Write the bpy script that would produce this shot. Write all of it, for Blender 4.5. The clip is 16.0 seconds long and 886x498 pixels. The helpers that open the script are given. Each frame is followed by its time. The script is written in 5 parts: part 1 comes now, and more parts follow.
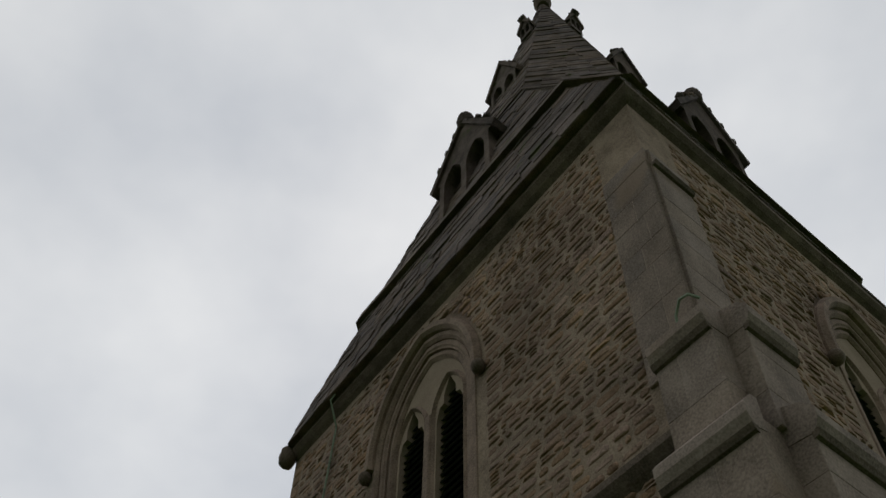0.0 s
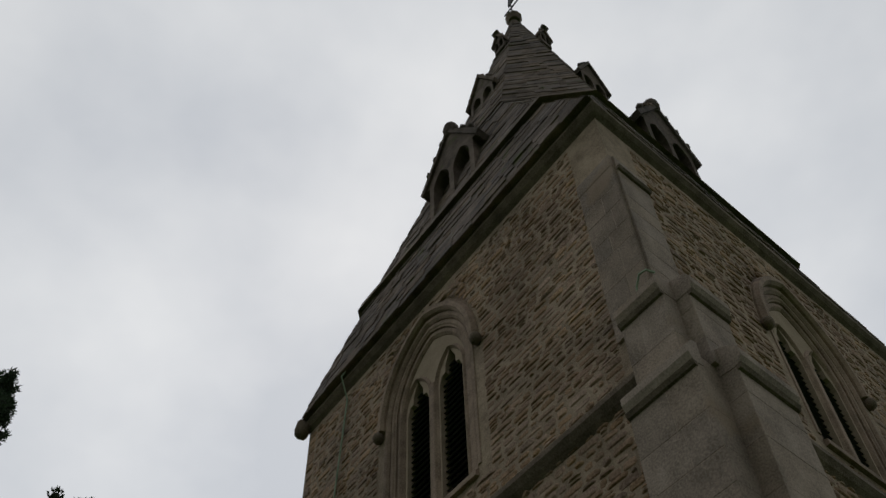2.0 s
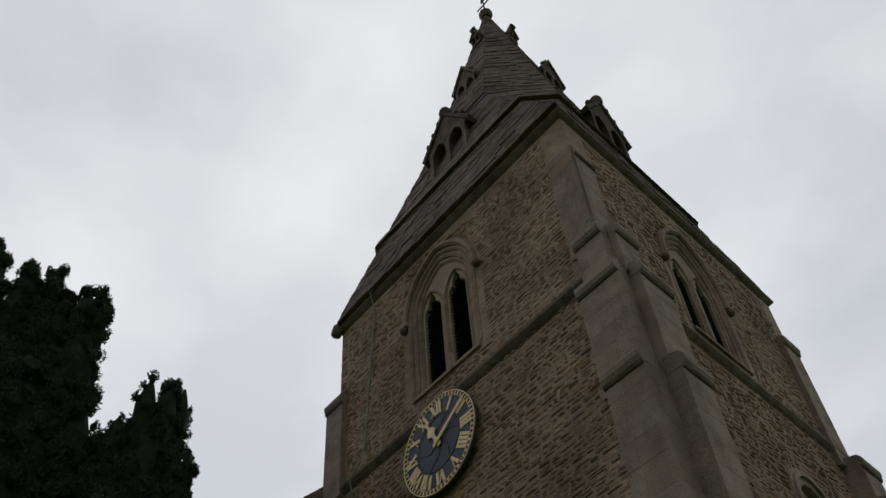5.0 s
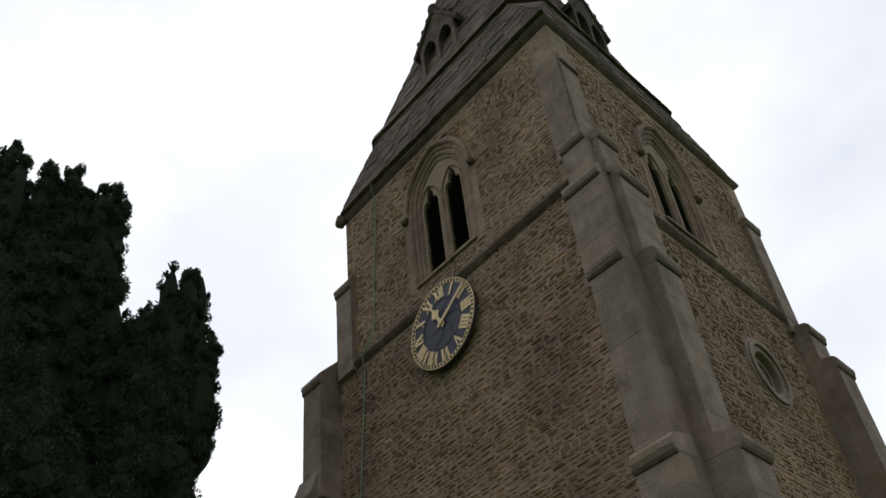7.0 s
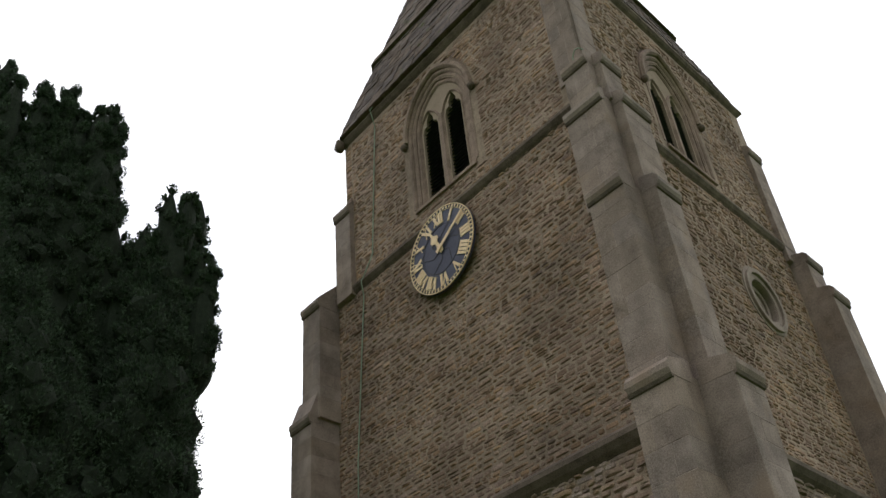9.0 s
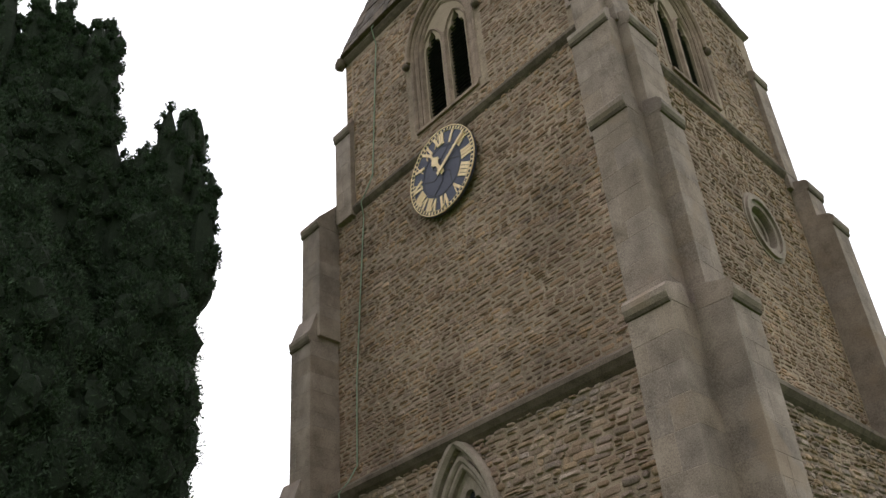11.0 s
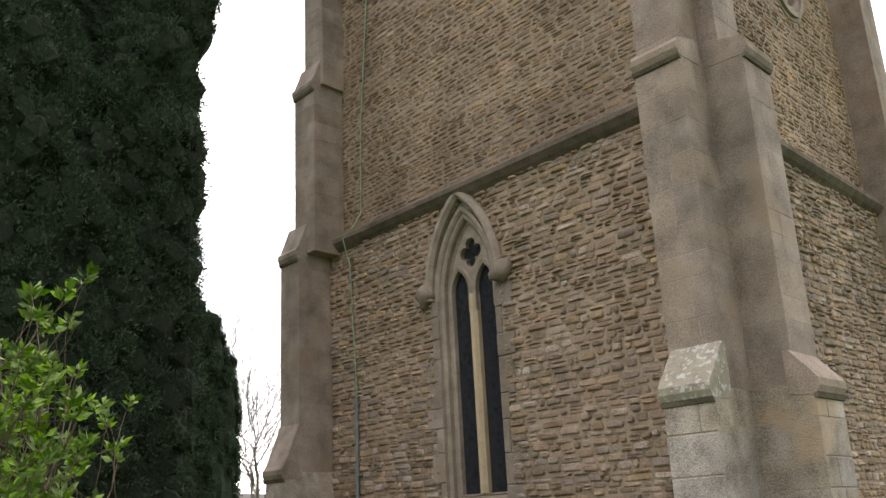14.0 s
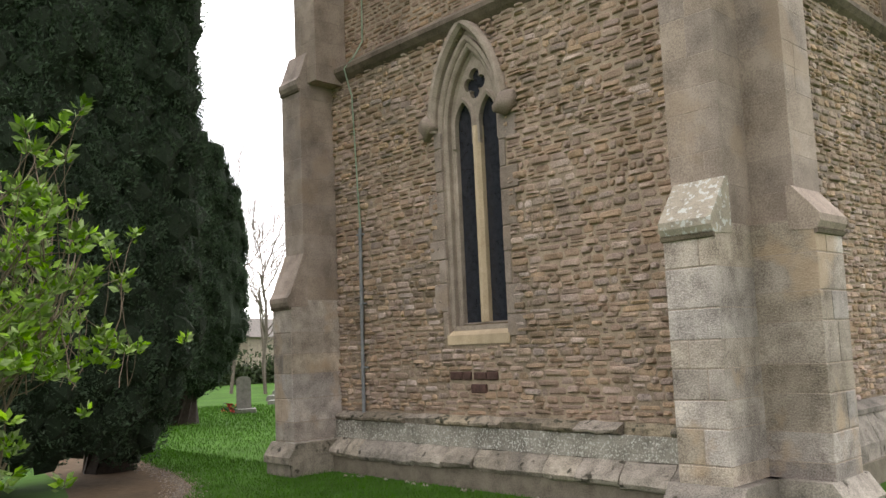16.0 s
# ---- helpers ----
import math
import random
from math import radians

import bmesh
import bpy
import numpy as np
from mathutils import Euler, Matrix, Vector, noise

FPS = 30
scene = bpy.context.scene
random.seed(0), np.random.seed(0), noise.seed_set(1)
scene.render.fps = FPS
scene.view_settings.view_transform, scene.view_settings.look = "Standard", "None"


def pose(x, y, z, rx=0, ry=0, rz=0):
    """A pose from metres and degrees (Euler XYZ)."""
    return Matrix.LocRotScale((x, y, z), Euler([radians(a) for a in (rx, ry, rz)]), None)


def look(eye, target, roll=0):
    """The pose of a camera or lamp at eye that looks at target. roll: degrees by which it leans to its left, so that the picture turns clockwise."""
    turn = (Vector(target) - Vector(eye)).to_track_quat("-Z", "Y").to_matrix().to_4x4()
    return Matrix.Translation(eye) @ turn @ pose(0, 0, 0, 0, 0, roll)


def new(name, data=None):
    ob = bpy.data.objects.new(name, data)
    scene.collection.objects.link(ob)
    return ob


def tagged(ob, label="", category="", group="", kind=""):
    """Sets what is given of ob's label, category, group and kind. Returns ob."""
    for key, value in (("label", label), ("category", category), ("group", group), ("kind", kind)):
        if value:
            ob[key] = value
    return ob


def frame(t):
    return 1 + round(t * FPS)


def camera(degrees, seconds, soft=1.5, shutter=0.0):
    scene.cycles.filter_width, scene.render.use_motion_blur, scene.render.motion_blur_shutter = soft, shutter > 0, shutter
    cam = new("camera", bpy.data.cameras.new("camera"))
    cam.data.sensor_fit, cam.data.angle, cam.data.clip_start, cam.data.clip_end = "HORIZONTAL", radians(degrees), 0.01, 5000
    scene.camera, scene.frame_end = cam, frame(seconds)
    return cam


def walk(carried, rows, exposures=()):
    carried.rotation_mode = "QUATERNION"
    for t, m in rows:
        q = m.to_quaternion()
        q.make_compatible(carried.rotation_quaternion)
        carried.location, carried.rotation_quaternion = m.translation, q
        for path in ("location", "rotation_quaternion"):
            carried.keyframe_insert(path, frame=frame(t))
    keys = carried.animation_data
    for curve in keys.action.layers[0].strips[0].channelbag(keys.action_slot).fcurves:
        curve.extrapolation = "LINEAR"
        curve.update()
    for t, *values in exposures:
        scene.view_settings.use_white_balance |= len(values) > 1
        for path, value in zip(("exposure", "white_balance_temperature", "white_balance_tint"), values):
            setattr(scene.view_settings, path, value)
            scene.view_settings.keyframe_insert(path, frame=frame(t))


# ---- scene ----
# ---- camera ----
cam = camera(52.15, 16.0)
ROWS = [
    (0, pose(8.827, -3.801, 7.741, 142.957, -0.756, 54.026)),
    (0.5, pose(8.907, -3.968, 7.544, 143.356, 0.194, 53.943)),
    (1, pose(9.030, -4.092, 7.233, 143.400, 0.715, 54.370)),
    (1.5, pose(9.185, -4.323, 6.829, 143.435, 1.066, 54.125)),
    (2, pose(9.355, -4.624, 6.335, 143.128, 1.408, 53.548)),
    (2.5, pose(9.543, -4.980, 5.757, 143.208, 1.692, 52.826)),
    (3, pose(9.773, -5.424, 5.029, 143.293, 1.972, 51.957)),
    (3.5, pose(10.044, -5.934, 4.202, 143.078, 2.229, 51.048)),
    (4, pose(10.306, -6.415, 3.374, 142.690, 2.300, 50.236)),
    (5.4, pose(11.180, -7.880, 1.950, 138.700, 4.150, 49.750)),
    (5.9, pose(11.520, -8.480, 1.600, 136.000, 5.050, 49.600)),
    (6.5, pose(11.732, -8.766, 1.535, 133.515, 5.478, 49.604)),
    (7, pose(11.751, -8.731, 1.519, 131.897, 5.343, 49.635)),
    (7.5, pose(11.746, -8.724, 1.531, 130.704, 5.231, 49.467)),
    (8, pose(11.732, -8.715, 1.530, 129.480, 5.286, 49.496)),
    (8.5, pose(11.717, -8.707, 1.522, 128.450, 5.089, 49.313)),
    (9, pose(11.714, -8.715, 1.507, 127.278, 4.959, 49.208)),
    (11.5, pose(11.687, -8.714, 1.493, 120.100, 3.981, 48.436)),
    (12, pose(11.657, -8.736, 1.462, 117.265, 3.723, 48.216)),
    (12.5, pose(11.657, -8.745, 1.454, 114.777, 3.651, 48.217)),
    (13, pose(11.656, -8.765, 1.419, 113.076, 3.347, 48.135)),
    (13.5, pose(11.648, -8.773, 1.374, 110.944, 2.980, 47.930)),
    (14, pose(11.701, -8.782, 1.440, 106.875, 2.839, 48.066)),
    (14.5, pose(11.713, -8.753, 1.519, 101.832, 2.927, 48.319)),
    (15, pose(11.686, -8.735, 1.497, 98.718, 2.660, 48.284)),
    (15.5, pose(11.683, -8.732, 1.482, 96.974, 2.524, 48.283)),
    (16, pose(11.683, -8.736, 1.476, 96.193, 2.469, 48.262)),
]
walk(cam, ROWS, [(0.0, -0.55, 6500, 10), (3.0, -0.55, 6500, 10), (4.2, -0.52, 6500, 10), (6.4, -0.16, 6480, 11), (8.0, 0.43, 6400, 12), (9.0, 0.68, 6480, 13), (11.5, 1.18, 6620, 14), (13.5, 1.48, 6720, 14), (16.0, 1.90, 6720, 14)])

# ---- sky and light ----
world = bpy.data.worlds.new("overcast")
scene.world = world
world.use_nodes = True
wn, wl = world.node_tree.nodes, world.node_tree.links
wn.clear()


def wnode(kind, **inputs):
    n = wn.new(kind)
    for k, v in inputs.items():
        n.inputs[k].default_value = v
    return n


SUN_EL, SUN_AZ = 52.0, 300.0          # behind thin cloud, beyond the tower
w_out = wn.new("ShaderNodeOutputWorld")
w_bg = wnode("ShaderNodeBackground", Strength=1.0)
w_sky = wn.new("ShaderNodeTexSky")
w_sky.sky_type, w_sky.sun_disc = "NISHITA", False
w_sky.sun_elevation, w_sky.sun_rotation = radians(SUN_EL), radians(SUN_AZ)
w_dim = wn.new("ShaderNodeMix")
w_dim.data_type, w_dim.blend_type = "RGBA", "MULTIPLY"
w_dim.inputs[0].default_value = 1.0
w_dim.inputs[7].default_value = (0.1, 0.1, 0.1, 1)
w_tc = wn.new("ShaderNodeTexCoord")
w_map = wn.new("ShaderNodeMapping")
w_map.inputs["Scale"].default_value = (1.0, 1.0, 1.5)
w_noise = wnode("ShaderNodeTexNoise", Scale=2.2, Detail=5.0, Roughness=0.5)
w_ramp = wn.new("ShaderNodeValToRGB")
w_ramp.color_ramp.elements[0].position, w_ramp.color_ramp.elements[0].color = 0.34, (0.60, 0.63, 0.67, 1)
w_ramp.color_ramp.elements[1].position, w_ramp.color_ramp.elements[1].color = 0.66, (0.89, 0.90, 0.90, 1)
w_mix = wn.new("ShaderNodeMix")
w_mix.data_type = "RGBA"
w_mix.inputs[0].default_value = 0.93
wl.new(w_sky.outputs[0], w_dim.inputs[6])
wl.new(w_tc.outputs["Generated"], w_map.inputs[0])
wl.new(w_map.outputs[0], w_noise.inputs["Vector"])
wl.new(w_noise.outputs["Fac"], w_ramp.inputs[0])
wl.new(w_dim.outputs[2], w_mix.inputs[6])
wl.new(w_ramp.outputs[0], w_mix.inputs[7])
w_dot = wn.new("ShaderNodeVectorMath")
w_dot.operation = "DOT_PRODUCT"
w_dot.inputs[1].default_value = (-0.62, 0.50, 0.60)
w_glow = wn.new("ShaderNodeMapRange")
w_glow.inputs["From Min"].default_value, w_glow.inputs["From Max"].default_value = -0.5, 0.95
w_glow.inputs["To Min"].default_value, w_glow.inputs["To Max"].default_value = 0.54, 1.38
wl.new(w_tc.outputs["Generated"], w_dot.inputs[0])
wl.new(w_dot.outputs["Value"], w_glow.inputs["Value"])
w_lit = wn.new("ShaderNodeMix")
w_lit.data_type, w_lit.blend_type = "RGBA", "MULTIPLY"
w_lit.inputs[0].default_value = 1.0
wl.new(w_mix.outputs[2], w_lit.inputs[6])
wl.new(w_glow.outputs[0], w_lit.inputs[7])
wl.new(w_lit.outputs[2], w_bg.inputs[0])
wl.new(w_bg.outputs[0], w_out.inputs[0])

sun_data = bpy.data.lights.new("sun", "SUN")
sun_data.energy, sun_data.angle, sun_data.color = 0.3, radians(25), (1.0, 0.97, 0.92)
sun = new("sun", sun_data)
sun.matrix_world = look((0, 0, 60), (0.55 * 10, 0.83 * 10 - 14, 60 - 14))


# ---- materials ----
def material(name, dark, light, scale=6.0, rough=0.9, bump=0.3, vary=0.0, stains=0.0, metal=0.0, fine=60.0, spots=None, spec=0.3, streak=False, grain=0.6):
    m = bpy.data.materials.new(name)
    m.use_nodes = True
    n, l = m.node_tree.nodes, m.node_tree.links
    b = n["Principled BSDF"]
    b.inputs["Roughness"].default_value, b.inputs["Metallic"].default_value = rough, metal
    b.inputs["Specular IOR Level"].default_value = spec
    tc = n.new("ShaderNodeTexCoord")
    geo = n.new("ShaderNodeNewGeometry")
    info = n.new("ShaderNodeObjectInfo")
    src = geo.outputs["Position"]
    big = n.new("ShaderNodeTexNoise")
    big.inputs["Scale"].default_value, big.inputs["Detail"].default_value = scale, 6
    small = n.new("ShaderNodeTexNoise")
    small.inputs["Scale"].default_value, small.inputs["Detail"].default_value = fine, 4
    l.new(src, big.inputs["Vector"])
    l.new(src, small.inputs["Vector"])
    half_ = n.new("ShaderNodeMath")
    half_.operation = "MULTIPLY"
    half_.inputs[1].default_value = 0.6
    l.new(big.outputs["Fac"], half_.inputs[0])
    add = n.new("ShaderNodeMath")
    add.operation = "MULTIPLY_ADD"
    l.new(small.outputs["Fac"], add.inputs[0])
    add.inputs[1].default_value = grain
    l.new(half_.outputs[0], add.inputs[2])
    ramp = n.new("ShaderNodeValToRGB")
    ramp.color_ramp.elements[0].position, ramp.color_ramp.elements[0].color = 0.16 + 0.5 * grain - 0.05, (*dark, 1)
    ramp.color_ramp.elements[1].position, ramp.color_ramp.elements[1].color = 0.44 + 0.5 * grain, (*light, 1)
    l.new(add.outputs[0], ramp.inputs[0])
    col = ramp.outputs[0]
    if vary:
        s = n.new("ShaderNodeMath")
        s.operation = "ADD"
        l.new(info.outputs["Random"], s.inputs[0])
        l.new(geo.outputs["Random Per Island"], s.inputs[1])
        fr = n.new("ShaderNodeMath")
        fr.operation = "FRACT"
        l.new(s.outputs[0], fr.inputs[0])
        hs = n.new("ShaderNodeHueSaturation")
        mr = n.new("ShaderNodeMapRange")
        mr.inputs["To Min"].default_value, mr.inputs["To Max"].default_value = 1 - vary, 1 + vary
        l.new(fr.outputs[0], mr.inputs["Value"])
        l.new(mr.outputs[0], hs.inputs["Value"])
        wn_ = n.new("ShaderNodeTexWhiteNoise")
        wn_.noise_dimensions = "1D"
        l.new(fr.outputs[0], wn_.inputs["W"])
        ms = n.new("ShaderNodeMapRange")
        ms.inputs["To Min"].default_value, ms.inputs["To Max"].default_value = 1 - vary * 1.0, 1 + vary * 0.8
        l.new(wn_.outputs["Value"], ms.inputs["Value"])
        l.new(ms.outputs[0], hs.inputs["Saturation"])
        mh = n.new("ShaderNodeMapRange")
        mh.inputs["To Min"].default_value, mh.inputs["To Max"].default_value = 0.5 - 0.05 * vary, 0.5 + 0.008 * vary
        l.new(wn_.outputs["Value"], mh.inputs["Value"])
        l.new(mh.outputs[0], hs.inputs["Hue"])
        l.new(col, hs.inputs["Color"])
        col = hs.outputs[0]
    if stains:
        st = n.new("ShaderNodeTexNoise")
        st.inputs["Scale"].default_value, st.inputs["Detail"].default_value = 0.7, 4
        if streak:
            mp = n.new("ShaderNodeMapping")
            mp.inputs["Scale"].default_value = (2.2, 2.2, 0.35)
            l.new(src, mp.inputs[0])
            l.new(mp.outputs[0], st.inputs["Vector"])
        else:
            l.new(src, st.inputs["Vector"])
        sr = n.new("ShaderNodeMapRange")
        sr.inputs["From Min"].default_value, sr.inputs["From Max"].default_value = 0.35, 0.65
        sr.inputs["To Min"].default_value, sr.inputs["To Max"].default_value = 1 - stains, 1 + stains * 0.4
        l.new(st.outputs["Fac"], sr.inputs["Value"])
        mu = n.new("ShaderNodeMix")
        mu.data_type, mu.blend_type = "RGBA", "MULTIPLY"
        mu.inputs[0].default_value = 1
        l.new(col, mu.inputs[6])
        l.new(sr.outputs[0], mu.inputs[7])
        col = mu.outputs[2]
    if spots:
        colour, size, low, strength = (*spots, 1.0)[:4]
        sp = n.new("ShaderNodeTexNoise")
        sp.inputs["Scale"].default_value, sp.inputs["Detail"].default_value = size, 8
        l.new(src, sp.inputs["Vector"])
        rr = n.new("ShaderNodeMapRange")
        rr.inputs["From Min"].default_value, rr.inputs["From Max"].default_value = low, low + 0.08
        rr.inputs["To Max"].default_value = strength
        l.new(sp.outputs["Fac"], rr.inputs["Value"])
        mx = n.new("ShaderNodeMix")
        mx.data_type = "RGBA"
        l.new(rr.outputs[0], mx.inputs[0])
        l.new(col, mx.inputs[6])
        mx.inputs[7].default_value = (*colour, 1)
        col = mx.outputs[2]
    l.new(col, b.inputs["Base Color"])
    if bump:
        bp = n.new("ShaderNodeBump")
        bp.inputs["Strength"].default_value, bp.inputs["Distance"].default_value = bump, 0.02
        l.new(add.outputs[0], bp.inputs["Height"])
        l.new(bp.outputs[0], b.inputs["Normal"])
    return m


RUBBLE = material("rubble_stone", (0.165, 0.119, 0.085), (0.52, 0.388, 0.285), 5, 0.95, 0.8, vary=0.32, stains=0.28, fine=48, spots=((0.225, 0.148, 0.108), 0.7, 0.47, 0.5))
RUBBLE_UP = material("weathered_upper_rubble", (0.148, 0.097, 0.066), (0.435, 0.300, 0.202), 3.0, 0.95, 0.7, vary=0.20, stains=0.34, fine=44, spots=((0.20, 0.130, 0.094), 0.5, 0.50, 0.5))
MORTAR = material("old_mortar", (0.20, 0.150, 0.106), (0.41, 0.318, 0.232), 7, 0.97, 0.6, stains=0.3)
ASHLAR = material("dressed_limestone", (0.160, 0.124, 0.098), (0.365, 0.292, 0.236), 3, 0.92, 0.35, vary=0.09, stains=0.24, streak=True, spots=((0.30, 0.215, 0.145), 1.3, 0.58, 0.45))
ASHLAR_LOW = material("pale_weathered_limestone", (0.195, 0.160, 0.131), (0.57, 0.488, 0.405), 4, 0.92, 1.0, vary=0.30, stains=0.30, spots=((0.44, 0.315, 0.205), 1.5, 0.57, 0.6))
LICHEN = material("lichen_crusted_limestone", (0.22, 0.19, 0.15), (0.36, 0.31, 0.24), 6, 0.95, 0.5, spots=((0.46, 0.45, 0.41), 17.0, 0.54))
COURSE = material("dark_string_course", (0.085, 0.065, 0.049), (0.215, 0.166, 0.126), 5, 0.95, 0.5, stains=0.3)
BELMOULD = material("worn_belfry_moulding", (0.16, 0.115, 0.086), (0.35, 0.26, 0.197), 6, 0.92, 0.3, stains=0.25)
MOULD = material("window_moulding_stone", (0.22, 0.175, 0.137), (0.41, 0.335, 0.27), 6, 0.9, 0.25, stains=0.2)
NEWSTONE = material("new_mullion_stone", (0.42, 0.315, 0.20), (0.58, 0.45, 0.305), 5, 0.85, 0.15, stains=0.25, streak=True)
TYMP = material("belfry_tympanum_plaster", (0.27, 0.21, 0.15), (0.38, 0.30, 0.22), 4, 0.95, 0.3)
SPIRE = material("spire_limestone", (0.062, 0.048, 0.038), (0.175, 0.136, 0.108), 5, 0.95, 0.7, vary=0.30, stains=0.3, spots=((0.085, 0.085, 0.042), 4.0, 0.62))
BAND = material("lichen_speckled_plinth_band", (0.14, 0.128, 0.104), (0.31, 0.285, 0.235), 5, 0.95, 0.6, stains=0.35, spots=((0.50, 0.48, 0.42), 38.0, 0.54))
LEDGE = material("mossy_broken_ledge", (0.10, 0.085, 0.063), (0.34, 0.285, 0.215), 8, 0.95, 0.9, vary=0.25, stains=0.3, spots=((0.05, 0.047, 0.03), 9.0, 0.57))
PLINTH = material("plinth_limestone", (0.13, 0.115, 0.092), (0.40, 0.345, 0.28), 5, 0.95, 0.9, vary=0.16, stains=0.40, spots=((0.055, 0.048, 0.034), 6.0, 0.61))
DARKBASE = material("damp_foundation_stone", (0.10, 0.085, 0.065), (0.19, 0.165, 0.13), 6, 0.97, 0.6, vary=0.2)
GLASS = material("leaded_glass", (0.012, 0.013, 0.017), (0.03, 0.032, 0.04), 12, 0.22, 0.05, spec=0.5)
LEAD = material("lead_came", (0.03, 0.03, 0.032), (0.05, 0.05, 0.055), 12, 0.6, 0.1)
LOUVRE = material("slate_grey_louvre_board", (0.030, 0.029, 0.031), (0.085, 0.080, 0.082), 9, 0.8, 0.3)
DIAL = material("slate_blue_dial", (0.040, 0.042, 0.070), (0.066, 0.069, 0.105), 5, 0.5, 0.08)
GOLD = material("gilded_metal", (0.74, 0.53, 0.29), (0.92, 0.72, 0.44), 9, 0.5, 0.1, metal=0.1)
PIPE = material("grey_downpipe", (0.13, 0.135, 0.14), (0.22, 0.225, 0.23), 8, 0.6, 0.1)
CABLE = material("verdigris_cable", (0.14, 0.20, 0.14), (0.28, 0.34, 0.24), 8, 0.7, 0.1)
GRASS_G = material("lawn_soil", (0.034, 0.078, 0.012), (0.058, 0.128, 0.020), 3, 1.0, 0.5, stains=0.25, spec=0.05)
GRASS = material("grass_blades", (0.034, 0.095, 0.009), (0.060, 0.148, 0.016), 2, 0.9, 0, vary=0.18, spec=0.03)
GRAVEL = material("path_grit", (0.060, 0.039, 0.022), (0.112, 0.077, 0.045), 9, 0.98, 0.5, fine=120, stains=0.2, spec=0.1)
PEBBLE = material("path_pebbles", (0.09, 0.072, 0.053), (0.20, 0.165, 0.125), 20, 0.95, 0.2, vary=0.3)
YEW = material("yew_needles", (0.016, 0.028, 0.018), (0.088, 0.130, 0.080), 2.4, 0.9, 0, vary=0.12, spec=0.04, grain=0.35)
# near-black filler colour: the shade among the needles is put into it
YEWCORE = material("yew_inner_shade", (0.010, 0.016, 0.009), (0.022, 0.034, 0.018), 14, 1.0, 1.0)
YEWBARK = material("dark_yew_bark", (0.018, 0.014, 0.011), (0.05, 0.038, 0.03), 12, 0.95, 0.6)
TWIG = material("shrub_bark", (0.08, 0.058, 0.038), (0.17, 0.13, 0.09), 14, 0.9, 0.4)
LEAF = material("fresh_shrub_leaf", (0.095, 0.185, 0.022), (0.19, 0.30, 0.05), 10, 0.55, 0, vary=0.35, spec=0.1)
BARE = material("bare_twigs", (0.10, 0.08, 0.065), (0.17, 0.14, 0.115), 10, 0.95, 0.2)
GRAVE = material("grey_headstone", (0.11, 0.105, 0.09), (0.21, 0.20, 0.175), 8, 0.9, 0.3)
RED = material("red_petals", (0.30, 0.012, 0.012), (0.5, 0.03, 0.03), 20, 0.6, 0)
HEDGE = material("hedge_leaf", (0.02, 0.035, 0.012), (0.05, 0.075, 0.025), 4, 0.9, 0, vary=0.3)
HOUSE = material("far_render_wall", (0.22, 0.18, 0.14), (0.32, 0.27, 0.21), 3, 0.9, 0.1)
ROOF = material("far_roof_tile", (0.08, 0.07, 0.06), (0.15, 0.13, 0.115), 5, 0.9, 0.2)


# ---- mesh tools ----
def mesh_of(bm, mat_, name, smooth=False):
    me = bpy.data.meshes.new(name)
    bmesh.ops.recalc_face_normals(bm, faces=bm.faces)
    bm.to_mesh(me)
    bm.free()
    me.materials.append(mat_)
    if smooth:
        for p in me.polygons:
            p.use_smooth = True
    return me


def part(name, bm, mat_, parent=None, label="", smooth=False):
    ob = new(name, mesh_of(bm, mat_, name, smooth))
    ob.parent = parent
    return tagged(ob, label) if label else ob


def raw(name, verts, faces, mat_, parent=None, label="", smooth=False):
    me = bpy.data.meshes.new(name)
    me.from_pydata(verts, [], faces)
    me.materials.append(mat_)
    if smooth:
        for p in me.polygons:
            p.use_smooth = True
    ob = new(name, me)
    ob.parent = parent
    return tagged(ob, label) if label else ob


def empty(name, place, label, category, group="", kind=""):
    ob = new(name)
    ob.location = place
    bpy.context.view_layer.update()
    return tagged(ob, label, category, group, kind)


def thing(name, label, category, group="", kind=""):
    return empty(name, (0, 0, 0), label, category, group, kind)


def box(bm, x0, x1, y0, y1, z0, z1, bevel=0.0):
    r = bmesh.ops.create_cube(bm, size=1)
    for v in r["verts"]:
        v.co = Vector(((x0 + x1) / 2 + v.co.x * (x1 - x0), (y0 + y1) / 2 + v.co.y * (y1 - y0), (z0 + z1) / 2 + v.co.z * (z1 - z0)))
    if bevel:
        es = list({e for v in r["verts"] for e in v.link_edges})
        bmesh.ops.bevel(bm, geom=es, offset=bevel, segments=1, affect="EDGES")


def prism(bm, ring, f0, f1):
    """Closes a 2D ring between two depths; f0, f1 turn (u, v) into a place."""
    a = [bm.verts.new(f0(*p)) for p in ring]
    b = [bm.verts.new(f1(*p)) for p in ring]
    bm.faces.new(a)
    bm.faces.new(b[::-1])
    for i in range(len(ring)):
        j = (i + 1) % len(ring)
        bm.faces.new((a[i], b[i], b[j], a[j]))


class Face:
    """A wall plane: u along it, v up, d out of it."""

    def __init__(self, side, plane):
        self.side, self.plane = side, plane

    def at(self, u, v, d=0.0):
        return (u, self.plane - d, v) if self.side == "front" else (self.plane + d, u, v)


def pointed(c, half, spring, rise, n=12):
    """A pointed arch from its left foot over the top to its right foot."""
    R_ = (half * half + rise * rise) / (2 * half)
    out = []
    a1 = math.acos(max(-1, min(1, (R_ - half) / R_)))
    for i in range(n + 1):
        a = a1 * i / n
        out.append((c - half + R_ - R_ * math.cos(a), spring + R_ * math.sin(a)))
    return out + [(2 * c - u, v) for u, v in out[-2::-1]]


